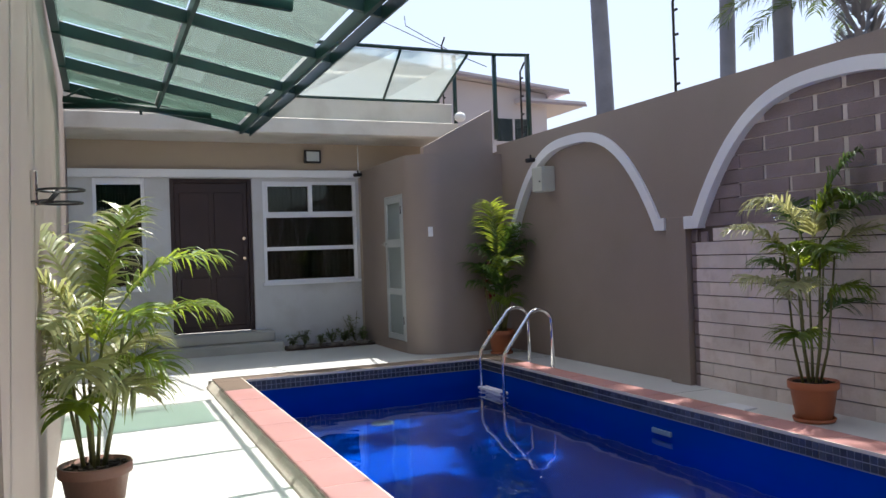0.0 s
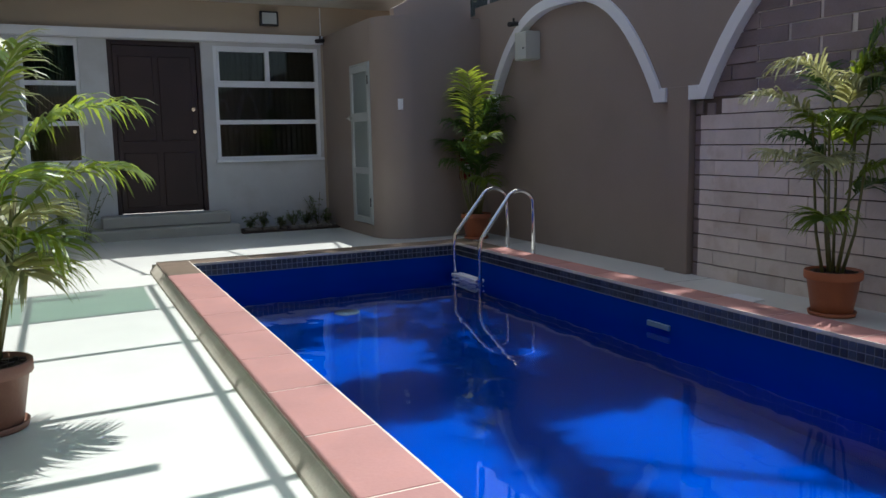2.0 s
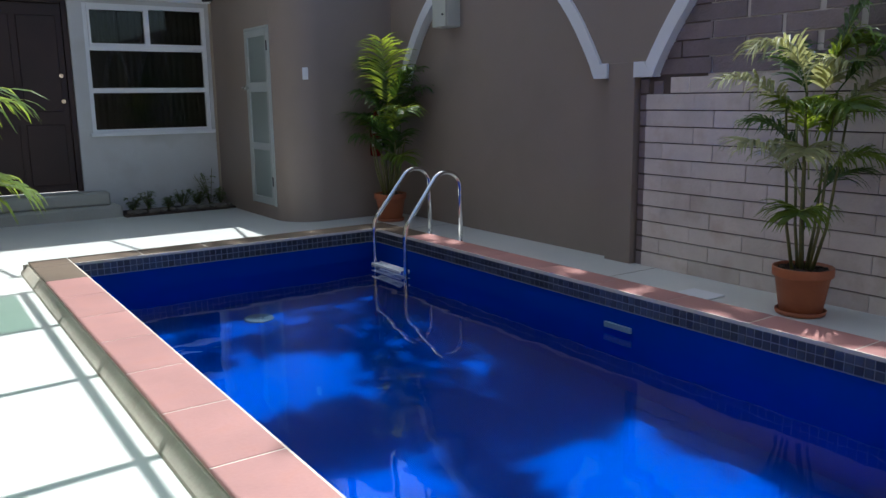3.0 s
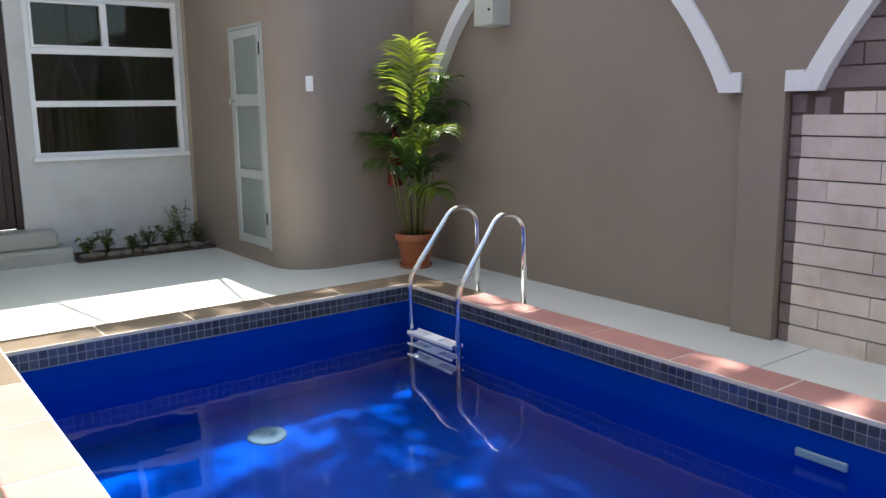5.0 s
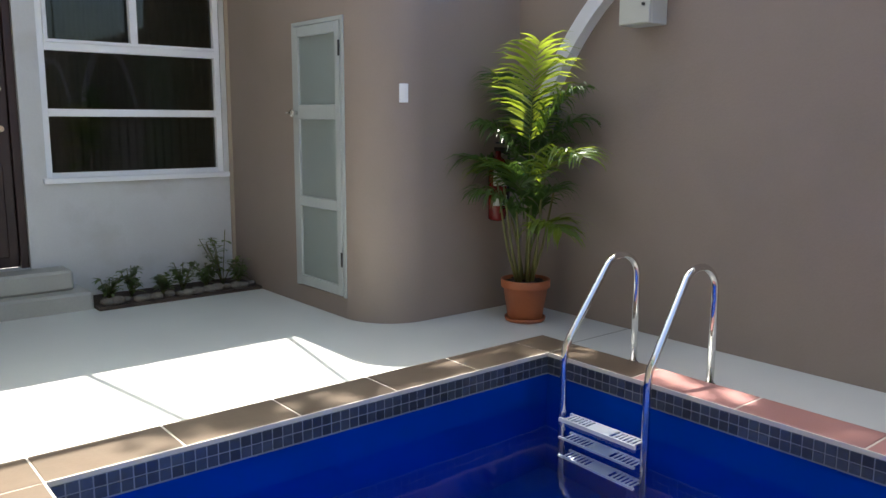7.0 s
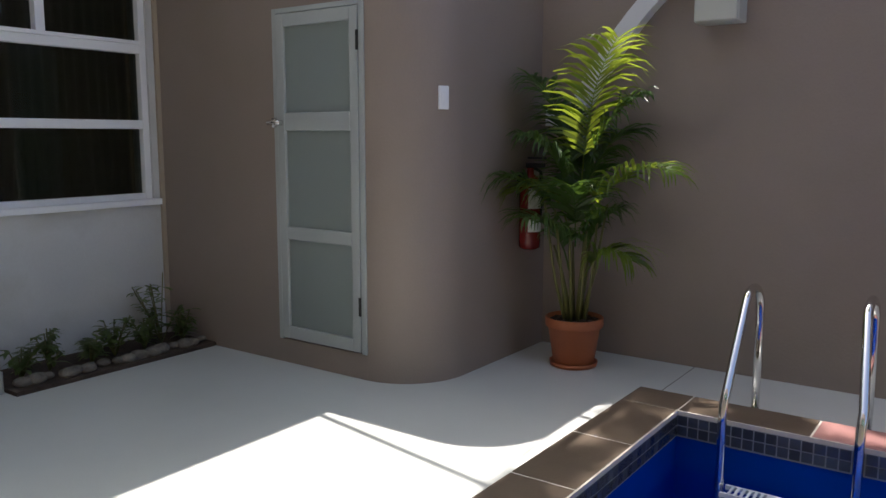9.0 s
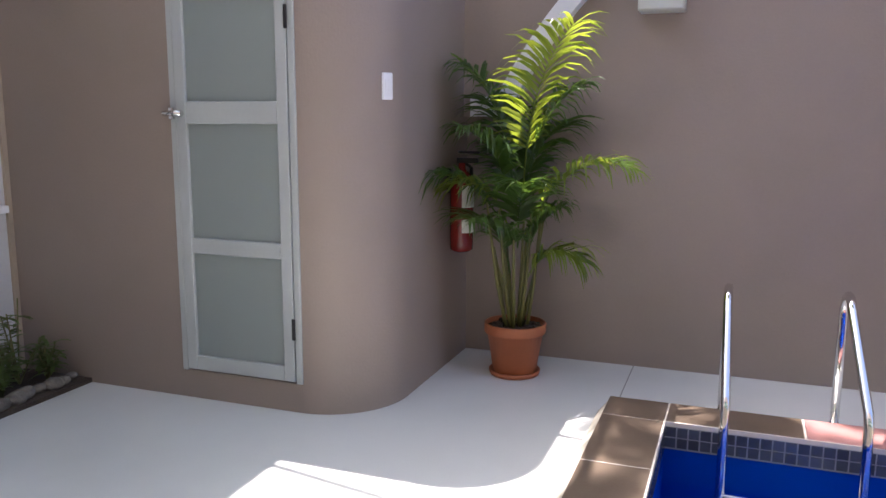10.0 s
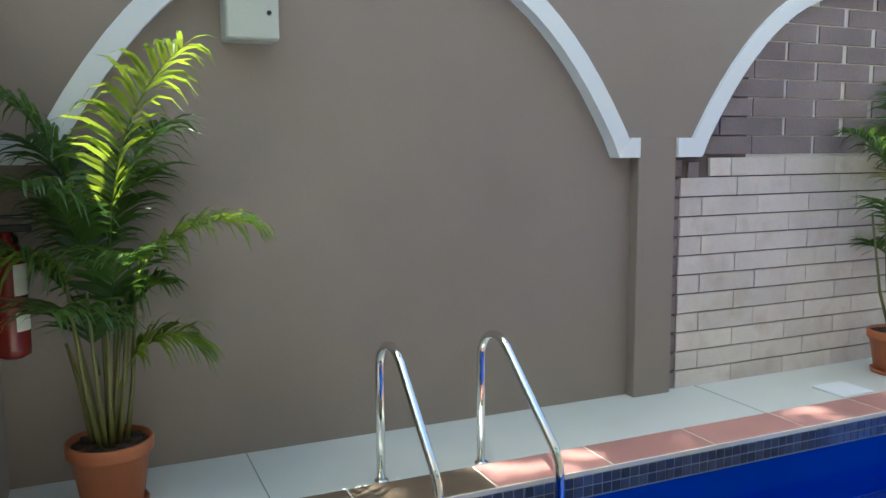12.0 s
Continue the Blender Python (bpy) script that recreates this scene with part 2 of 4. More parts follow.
def thing(name, label, category, x=0, y=0, z=0, group="", kind="", rz=0):
    ob = tagged(new(name), label, category, group, kind)
    ob.matrix_basis = pose(x, y, z, 0, 0, rz)
    return ob


def setting(name, bm, material, label=""):
    return tagged(part(name, bm, material), label, kind="structure")


# ---------- plan ----------
POOL_X, POOL_Y = -2.78, -11.0           # water's left edge and near end; right and far edges lie on 0
COP = 0.13                              # coping top
WATER = -0.165
DECK = 0.03
DEPTH = -1.17
RIGHT, SPANDREL = 1.135, 1.065          # faces of the boundary wall and of its arched overlay
TOP = 2.89
LEFT = -4.42
FACADE = 3.67
SHED_X, SHED_Y, SHED_R, SHED_H = -0.285, 1.37, 0.42, 2.74
BACK = -14.0
CAP, CAPR = 0.29, 0.255                 # width of the coping, and of its narrower eastern run

# ---------- ground, deck and pool ----------
bm = bmesh.new()
for x0, x1, y0, y1 in ((-400, -5.2, -400, 400), (1.8, 400, -400, 400), (-5.2, 1.8, -400, -14.3), (-5.2, 1.8, 4.4, 400)):
    bm.faces.new([bm.verts.new(p) for p in ((x0, y0, -0.12), (x1, y0, -0.12), (x1, y1, -0.12), (x0, y1, -0.12))])
setting("ground", bm, "ground", "bare earth round the walled yard")


bm = bmesh.new()
I, IR = CAP - 0.035, CAPR - 0.035
for x0, x1, y0, y1 in ((-4.9, POOL_X - I, -14.2, I), (IR, 1.4, -14.2, I), (-4.9, 1.4, I, 4.4), (POOL_X - I, IR, -14.2, POOL_Y - 0.1)):
    box(bm, x0, x1, y0, y1, -0.12, DECK)
setting("floor", bm, "deck", "pale polished concrete pool deck")
bm = bmesh.new()
for y in (-8.2, -5.4, -2.65, 0.28):
    box(bm, I + 0.06, RIGHT - 0.001, y - 0.003, y + 0.003, DECK - 0.001, DECK + 0.0015)
setting("deck_joint", bm, "joint", "fine joint in the deck")

bm = bmesh.new()
for p in ([(POOL_X, POOL_Y), (0, POOL_Y), (0, 0), (POOL_X, 0)],):
    bm.faces.new([bm.verts.new((x, y, DEPTH)) for x, y in p])
for (xa, ya), (xb, yb) in (((POOL_X, POOL_Y), (0, POOL_Y)), ((0, POOL_Y), (0, 0)), ((0, 0), (POOL_X, 0)), ((POOL_X, 0), (POOL_X, POOL_Y))):
    bm.faces.new([bm.verts.new(p) for p in ((xa, ya, DEPTH), (xb, yb, DEPTH), (xb, yb, 0.012), (xa, ya, 0.012))])
setting("pool_basin", bm, "pool", "deep blue lined pool basin")
bm = bmesh.new()
for d in ((0.0, CAPR - 0.02, POOL_Y, CAP - 0.02), (POOL_X - CAP + 0.02, POOL_X, POOL_Y, CAP - 0.02), (POOL_X, 0.0, 0.0, CAP - 0.02)):
    box(bm, d[0], d[1], d[2], d[3], 0.0, COP - 0.014)
o = POOL_X - CAP
prism(bm, [(o + 0.02, 0.0), (o - 0.065, 0.0), (o - 0.06, DECK + 0.02), (o - 0.012, COP - 0.022), (o + 0.02, COP - 0.016)], "y", POOL_Y, CAP + 0.02)
prism(bm, [(CAP - 0.02, 0.0), (CAP + 0.065, 0.0), (CAP + 0.06, DECK + 0.02), (CAP + 0.012, COP - 0.022), (CAP - 0.02, COP - 0.016)], "x", o - 0.04, CAPR - 0.02)
setting("pool_curb", bm, "curb", "rough mortar curb round the pool")
bm = bmesh.new()
bm.faces.new([bm.verts.new(p) for p in ((POOL_X, POOL_Y, WATER), (0, POOL_Y, WATER), (0, 0, WATER), (POOL_X, 0, WATER))])
water = setting("water", bm, "water", "still clear blue pool water")
water.visible_shadow = False


# ---------- right boundary wall with arches ----------
bm = bmesh.new()
box(bm, RIGHT, RIGHT + 0.25, BACK, 1.5, -0.1, TOP)
prism(bm, [(1.5, -0.1), (3.9, -0.1), (3.9, 2.7), (1.5, 2.8)], "x", SPANDREL, RIGHT + 0.25)
wall_right = setting("wall_east", bm, "wall", "smooth taupe painted boundary wall")

ARCH_Z, RISE, HALF, TRIM = 1.54, 1.20, 1.66, 0.108
EDGE = 1.72
LEANS = {-0.40: -0.04}
CENTRES = (-0.40, -4.13, -7.86, -11.59)


def arch_z(o, half, rise, power=2.7):
    return ARCH_Z + rise * (1 - min(1, abs(o) / half) ** power)


def arch_line(c, half, rise, n=36):
    """Along y from the near to the far foot."""
    power = 2.7
    c += LEANS.get(c, 0.0)
    return [(c - half + 2 * half * i / n, arch_z(-half + 2 * half * i / n, half, rise, power)) for i in range(n + 1)]


bm = bmesh.new()
outline = [(BACK + 0.3, TOP - 0.004), (BACK + 0.3, ARCH_Z)]
for c in sorted(CENTRES):
    outline += arch_line(c, HALF - 0.04, RISE - 0.03)
outline += [(1.5, ARCH_Z), (1.5, TOP - 0.004)]
prism(bm, outline, "x", SPANDREL, RIGHT)
setting("wall_overlay", bm, "wall", "raised taupe wall face above the arches")
for c in CENTRES:
    LEAN = LEANS.get(c, 0.0)
    bm = bmesh.new()
    outer, inner = arch_line(c, HALF, RISE), []
    for i, (y, z) in enumerate(outer):
        ya, za = outer[max(i - 1, 0)]
        yb, zb = outer[min(i + 1, len(outer) - 1)]
        d = Vector((yb - ya, zb - za)).normalized()
        inner.append((y + d.y * TRIM, max(ARCH_Z, z - d.x * TRIM)))
    inner[0], inner[-1] = (c + LEAN - HALF + 0.13, ARCH_Z), (c + LEAN + HALF - 0.13, ARCH_Z)
    n = len(outer)
    for xa, xb in ((SPANDREL - 0.03, RIGHT),):
        V = [[bm.verts.new((x, *p)) for p in line] for line in (outer, inner) for x in (xa, xb)]
        for i in range(n - 1):
            for a, b in ((0, 2), (1, 3), (0, 1), (2, 3)):
                bm.faces.new((V[a][i], V[a][i + 1], V[b][i + 1], V[b][i]))
        for i in (0, n - 1):
            bm.faces.new((V[0][i], V[1][i], V[3][i], V[2][i]))
    for s in (-1, 1):                    # flat foot running out to the pillar
        y, y2, y3 = c + LEAN + s * (HALF - 0.13), c + s * EDGE, c + LEAN + s * (HALF - 0.045)
        prism(bm, [(y, ARCH_Z), (y2, ARCH_Z), (y2, ARCH_Z + 0.12), (y3, ARCH_Z + 0.12)], "x", SPANDREL - 0.032, RIGHT)
    setting("trim", bm, "white", "white painted arch moulding")
for a, b in zip(CENTRES, CENTRES[1:]):
    bm = bmesh.new()
    box(bm, SPANDREL - 0.012, RIGHT, b + EDGE + 0.003, a - EDGE - 0.003, 0.0, ARCH_Z + 0.12, 0.004)
    setting("pillar", bm, "wall", "taupe painted pillar between two arches")

# ---------- left wall, rear wall ----------
def wall_x(y):
    """The house wall runs a little askew to the pool."""
    return -4.47 - 0.012 * (y + 0.3)


bm = bmesh.new()
prism(bm, [(wall_x(BACK), BACK), (wall_x(4.2), 4.2), (wall_x(4.2) - 0.25, 4.2), (wall_x(BACK) - 0.25, BACK)], "z", -0.1, 7.0)
setting("wall_west", bm, "left", "tall beige painted house wall")
bm = bmesh.new()
for y0, y1 in ((-7.9, -6.9), (-6.2, -4.75)):
    prism(bm, [(wall_x(y0) - 0.001, y0), (wall_x(y0) + 0.018, y0), (wall_x(y1) + 0.018, y1), (wall_x(y1) - 0.001, y1)], "z", -0.05, 6.9)
setting("trim", bm, "left", "flat raised bands on the house wall")
bm = bmesh.new()
box(bm, LEFT - 0.25, RIGHT + 0.25, BACK - 0.25, BACK, -0.1, TOP)
setting("wall_south", bm, "beige", "plain rear yard wall")

# ---------- facade ----------
WINDOWS = [(-1.84, -0.36, 1.02, 2.58), (-4.21, -3.52, 1.02, 2.62)]
DOOR = (-3.18, -2.0, 0.33, 2.62)
def wall_with_holes(bm, x0, x1, z0, z1, holes, y0, y1):
    xs = sorted({x0, x1, *(h[0] for h in holes), *(h[1] for h in holes)})
    for a, b in zip(xs, xs[1:]):
        zs = [z0]
        for h in sorted(holes, key=lambda h: h[2]):
            if h[0] < (a + b) / 2 < h[1]:
                zs += [h[2], h[3]]
        zs.append(z1)
        for c, d in zip(zs[::2], zs[1::2]):
            if d - c > 1e-4:
                box(bm, a, b, y0, y1, c, d)
bm = bmesh.new()
wall_with_holes(bm, LEFT - 0.2, SHED_X - 0.03, -0.1, 2.66, [*WINDOWS, DOOR], FACADE, FACADE + 0.22)
setting("wall_north", bm, "offwhite", "off-white lower house front")
bm = bmesh.new()
box(bm, LEFT - 0.2, SPANDREL, FACADE - 0.02, FACADE + 0.22, 2.66, 3.4)
box(bm, SHED_X - 0.03, SPANDREL, FACADE - 0.02, FACADE + 0.22, -0.1, 2.66)
setting("wall_upper", bm, "beige", "beige band of wall above the lintel")
bm = bmesh.new()
box(bm, LEFT - 0.2, SHED_X - 0.02, FACADE - 0.10, FACADE, 2.63, 2.745, 0.006)
setting("lintel", bm, "white", "white projecting lintel band")
bm = bmesh.new()
box(bm, LEFT - 0.2, 1.0, 2.74, 4.2, 3.16, 3.38, 0.01)
box(bm, LEFT - 0.2, 1.02, 2.68, 2.80, 3.17, 3.39, 0.008)
box(bm, LEFT - 0.2, 1.0, 2.86, 4.2, 3.38, 3.72, 0.008)
setting("roof_slab", bm, "fascia", "stained concrete roof edge")
bm = bmesh.new()
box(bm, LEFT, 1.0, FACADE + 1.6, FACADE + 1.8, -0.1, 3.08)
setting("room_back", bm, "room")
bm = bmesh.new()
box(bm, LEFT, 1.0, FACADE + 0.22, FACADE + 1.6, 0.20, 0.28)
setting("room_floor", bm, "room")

# ---------- shed ----------
cx, cy = SHED_X + SHED_R, SHED_Y + SHED_R
arc = [(cx - SHED_R * math.cos(t), cy - SHED_R * math.sin(t)) for t in (math.pi / 2 * i / 44 for i in range(45))]
SHED_DOOR = (1.765, 2.50, 0.185, 2.23)
bm = bmesh.new()
prism(bm, [(SHED_X, SHED_DOOR[0]), *arc[1:], (RIGHT - 0.001, SHED_Y), (RIGHT - 0.001, SHED_DOOR[0])], "z", -0.05, SHED_H)
for y0, y1, z0, z1 in ((SHED_DOOR[1], FACADE - 0.021, -0.05, SHED_H), (SHED_DOOR[0], SHED_DOOR[1], -0.05, 0.185), (SHED_DOOR[0], SHED_DOOR[1], 2.23, SHED_H)):
    box(bm, SHED_X, SHED_X + 0.15, y0, y1, z0, z1)
box(bm, SHED_X + 0.15, RIGHT - 0.001, SHED_DOOR[0], FACADE - 0.021, SHED_H - 0.12, SHED_H - 0.001)
shed = setting("wall_shed", bm, "wall", "taupe painted shower room wall with a rounded corner")

bm = bmesh.new()
prism(bm, [(0.0, SHED_H + 0.001), (SPANDREL - 0.002, SHED_H + 0.001), (SPANDREL - 0.002, 3.42), (0.0, 2.86)], "y", 1.62, 1.74)
setting("wall_parapet", bm, "wall", "sloping taupe parapet on the shower room roof")

# ---------- canopy ----------
def canopy():
    c = thing("glass_canopy", "green steel and tinted glass canopy fixed to the house wall", "canopy")
    xo, xi, zo, zi = -2.645, LEFT - 0.01, 2.885, 3.29
    ys = [0.50] + [-0.60 - 1.155 * i for i in range(9)]
    def z(x):
        return zo + (zi - zo) * (x - xo) / (xi - xo)
    for y in ys:
        bm = bmesh.new()
        prism(bm, [(xi, z(xi) - 0.10), (xo + 0.10, z(xo) - 0.085), (xo + 0.10, z(xo) - 0.01), (xi, z(xi))], "y", y - 0.016, y + 0.016)
        part("rafter", bm, "green", c)
    for x, w in ((xo, 0.016), (-3.53, 0.014), (xi + 0.03, 0.03), (xo + 0.10, 0.007)):
        boxes("purlin", "green", c, ((x - w, x + w, ys[-1], ys[0] + 0.03, z(x) - 0.085, z(x) + 0.005),))
    for i in range(len(ys) - 1):
        for xa, xb in ((xi + 0.06, -3.55), (-3.51, xo - 0.04)):
            bm = bmesh.new()
            prism(bm, [(xa, z(xa) + 0.008), (xb, z(xb) + 0.008), (xb, z(xb) + 0.016), (xa, z(xa) + 0.016)], "y", ys[i + 1] + 0.03, ys[i] - 0.03)
            pane = part("pane", bm, "dusty_canopy_glass" if i == 0 else "canopy_glass", c)
            pane.visible_shadow = i == 0
    for y in (0.25, -3.70, -7.70):
        bm = bmesh.new()
        zb = 2.93
        tube(bm, [(xi, y, zb + 0.13), (-3.0, y, zb + 0.01)], 0.042, 4)
        tube(bm, [(xi, y, zb + 0.06), (-3.7, y, z(-3.7) - 0.1), (-3.0, y, zb)], 0.032, 4)
        tube(bm, [(-3.7, y, zb), (-3.7, y, z(-3.7) - 0.1)], 0.02, 4)
        web = [(xi + 0.17 * i, y, (z(xi + 0.17 * i) - 0.08) if i % 2 else (zb + 0.13 - 0.015 * i)) for i in range(7)]
        for a, b in zip(web, web[1:]):
            tube(bm, [a, b], 0.013, 4)
        part("bracket", bm, "green", c)
    return c


canopy()


def roof_canopy():
    c = thing("roof_canopy", "green steel and glass canopy above the roof edge", "canopy")
    y0, z0, y1, z1 = 2.88, 3.75, 1.60, 4.17
    xs = (-2.70, -1.45, -0.12, 0.76)
    top = (-2.35, -1.14, -0.30, 0.70)
    for a, b in zip(xs, top):
        bm = bmesh.new()
        tube(bm, [(a, y0, z0), (b, y1, z1)], 0.022, 4)
        part("rafter", bm, "green", c)
    bm = bmesh.new()
    tube(bm, [(-2.6, y0, z0 - 0.02), (0.80, y0, z0)], 0.03, 4)
    tube(bm, [(-2.4, y1, z1 + 0.03), (0.74, y1, z1 + 0.03)], 0.03, 4)
    part("rail", bm, "green", c)
    for i in (0, 1, 2):
        bm = bmesh.new()
        v = [bm.verts.new(p) for p in ((xs[i], y0, z0), (xs[i + 1], y0, z0), (top[i + 1], y1, z1), (top[i], y1, z1))]
        f = bm.faces.new(v)
        bmesh.ops.solidify(bm, geom=[f], thickness=0.008)
        part("pane", bm, "clear_glass", c).visible_shadow = False
    return c


roof_canopy()


def side_frame():
    c = thing("steel_frame", "dark green steel frame standing on the boundary wall", "fence")
    bm = bmesh.new()
    tube(bm, [(1.15, 0.70, TOP), (1.15, 0.70, 3.96)], 0.035, 4)
    part("post", bm, "green", c)
    bm = bmesh.new()
    tube(bm, [(1.15, 1.66, 3.0), (1.15, 1.66, 4.2)], 0.035, 4)
    part("post", bm, "green", c)
    bm = bmesh.new()
    tube(bm, [(1.0, 2.72, 3.38), (1.0, 2.72, 4.45)], 0.035, 4)
    part("post", bm, "green", c)
    bm = bmesh.new()
    tube(bm, [(1.15, 0.67, 3.97), (1.15, 1.66, 4.22), (0.72, 1.60, 4.20)], 0.03, 4)
    part("rail", bm, "green", c)
    return c


side_frame()
for run in (((-0.20, 1.66, 4.66), (-0.19, 1.66, 4.53), (0.48, 1.66, 4.22), (1.15, 1.66, 4.24)), ((-0.75, 1.9, 4.75), (0.2, 1.9, 4.40), (1.15, 1.9, 4.10))):
    bm = bmesh.new()
    tube(bm, run, 0.006, 5)
    tagged(part("cable", bm, "black"), "thin dark wire strung above the roof canopy", "cable")


# ---------- doors and windows ----------
def house_window(name, x0, x1, z0, z1, split, curtain):
    w = tagged(new(name), "white framed window with dark glass and curtains behind", "window", kind="structure")
    y = FACADE + 0.02
    F, rows = 0.05, ((1.07, 1.515), (1.575, 2.025), (2.085, 2.53))
    dims = [(x0, x0 + F, y, y + 0.08, z0, z1), (x1 - F, x1, y, y + 0.08, z0, z1)]
    for a, b in ((z0, rows[0][0]), (rows[0][1], rows[1][0]), (rows[1][1], rows[2][0]), (rows[2][1], z1)):
        dims.append((x0 + F, x1 - F, y, y + 0.08, a, b))
    boxes("window_frame", "white", w, dims, 0.004)
    boxes("window_sill", "white", w, ((x0 - 0.03, x1 + 0.03, FACADE - 0.05, FACADE + 0.02, z0 - 0.03, z0 + 0.012),), 0.004)
    for i, (a, b) in enumerate(rows):
        boxes("pane", "window_glass", w, ((x0 + F, x1 - F, y + 0.045, y + 0.05, a, b),)).visible_shadow = False
    if split:
        xm = (x0 + x1) / 2
        a, b = rows[2]
        boxes("sash", "white", w, ((xm - 0.03, xm + 0.03, y - 0.02, y + 0.04, a, b), (x0 + F, x0 + F + 0.03, y - 0.02, y + 0.04, a, b), (x0 + F + 0.03, xm - 0.03, y - 0.02, y + 0.04, a, a + 0.025), (x0 + F + 0.03, xm - 0.03, y - 0.02, y + 0.04, b - 0.025, b),
                                (xm + 0.03, x1 - F, y - 0.012, y + 0.035, a, a + 0.025)), 0.003)
    bm = bmesh.new()
    n = 120
    pts = [(x0 - 0.1 + (x1 - x0 + 0.2) * i / n, FACADE + 0.30 + 0.028 * math.sin(i * 1.15) + 0.012 * math.sin(i * 0.31)) for i in range(n + 1)]
    lo = [bm.verts.new((px, py, 0.5)) for px, py in pts]
    hi = [bm.verts.new((px, py, 2.7)) for px, py in pts]
    for i in range(n):
        bm.faces.new((lo[i], lo[i + 1], hi[i + 1], hi[i])).smooth = True
    tagged(part("curtain", bm, curtain), "olive pleated curtain hanging behind the window", "curtain")
    return w


house_window("window_1", *WINDOWS[0], True, "curtain")
house_window("window_2", *WINDOWS[1], False, "curtain")


def front_door():
    x0, x1, z0, z1 = DOOR
    d = tagged(new("door_1"), "closed dark brown front door", "door", kind="structure")
    y = FACADE + 0.05
    boxes("door_frame", "darkwood", d, ((x0, x0 + 0.06, y, y + 0.10, z0, z1), (x1 - 0.06, x1, y, y + 0.10, z0, z1), (x0 + 0.06, x1 - 0.06, y, y + 0.10, z1 - 0.06, z1)), 0.004)
    boxes("leaf", "darkwood", d, ((x0 + 0.065, x1 - 0.065, y + 0.03, y + 0.08, z0 + 0.01, z1 - 0.065),), 0.004)
    pw = (x1 - x0 - 0.33) / 2
    for i in range(2):
        for a, b in ((0.42, 1.15), (1.3, 2.42)):
            xa = x0 + 0.13 + i * (pw + 0.07)
            boxes("panel", "darkwood", d, ((xa, xa + pw, y + 0.018, y + 0.03, a, b),), 0.008)
    for z in (1.42, 1.72):
        bm = bmesh.new()
        tube(bm, [(x1 - 0.13, y + 0.03, z), (x1 - 0.13, y - 0.02, z)], 0.025, 12)
        part("lock", bm, "steel", d, "small steel lock knob")


front_door()


def shower_door():
    y0, y1, z0, z1 = SHED_DOOR
    d = tagged(new("door_2"), "closed aluminium door with three frosted panes", "door", kind="structure")
    x = SHED_X - 0.012
    boxes("door_frame", "alu", d, ((x, x + 0.06, y0, y0 + 0.035, z0, z1), (x, x + 0.06, y1 - 0.035, y1, z0, z1), (x, x + 0.06, y0 + 0.035, y1 - 0.035, z1 - 0.03, z1)), 0.003)
    a, b = y0 + 0.04, y1 - 0.04
    rails = ((z0 + 0.012, z0 + 0.09), (0.83, 0.91), (1.50, 1.61), (z1 - 0.11, z1 - 0.035))
    dims = [(x - 0.006, x + 0.035, a, a + 0.06, rails[0][0], rails[-1][1]), (x - 0.006, x + 0.035, b - 0.06, b, rails[0][0], rails[-1][1])]
    dims += [(x - 0.006, x + 0.035, a + 0.06, b - 0.06, *r) for r in rails]
    boxes("leaf_frame", "alu", d, dims, 0.003)
    for r, s in zip(rails, rails[1:]):
        boxes("pane", "frosted", d, ((x + 0.012, x + 0.018, a + 0.06, b - 0.06, r[1], s[0]),))
    for z in (0.42, 1.95):
        boxes("hinge", "black", d, ((x - 0.016, x - 0.006, y0 + 0.028, y0 + 0.045, z, z + 0.11),), 0.002)
    bm = bmesh.new()
    zl = 1.55
    tube(bm, [(x - 0.006, b - 0.03, zl), (x - 0.05, b - 0.03, zl)], 0.018, 12)
    tube(bm, [(x - 0.045, b - 0.065, zl), (x - 0.045, b + 0.045, zl)], 0.014, 10)
    box(bm, x - 0.03, x - 0.006, b + 0.005, b + 0.03, zl - 0.03, zl + 0.03, 0.003)
    part("latch", bm, "steel", d, "steel bolt latch with a padlock")


shower_door()


# ---------- steps and planting bed ----------
bm = bmesh.new()
box(bm, -3.55, -1.66, 3.26, FACADE, 0.0, 0.17, 0.02)
box(bm, -3.40, -1.76, 3.40, FACADE, 0.17, 0.33, 0.02)
setting("steps", bm, "step", "two pale concrete steps at the front door")
bm = bmesh.new()
prism(bm, [(-1.655, 3.15), (SHED_X - 0.001, 3.15), (SHED_X - 0.001, FACADE - 0.001), (-1.655, FACADE - 0.001)], "z", 0.0, 0.055)
setting("planting_bed", bm, "soil", "narrow soil bed below the window")


def leaf_blade(bm, base, way, length, width, droop):
    """A leaf of four segments that bends down."""
    way = Vector(way).normalized()
    side = way.cross(Vector((0, 0, 1)))
    if side.length < 0.01:
        side = Vector((1, 0, 0))
    side.normalize()
    p, rows = Vector(base), []
    d = way.copy()
    for i, w in enumerate((0.5, 1.0, 0.75, 0.04)):
        rows.append((bm.verts.new(p - side * width * w / 2), bm.verts.new(p + side * width * w / 2)))
        d = (d + Vector((0, 0, -droop * (i + 1) * 0.25))).normalized()
        p = p + d * length / 3
    for a, b in zip(rows, rows[1:]):
        bm.faces.new((a[0], a[1], b[1], b[0]))


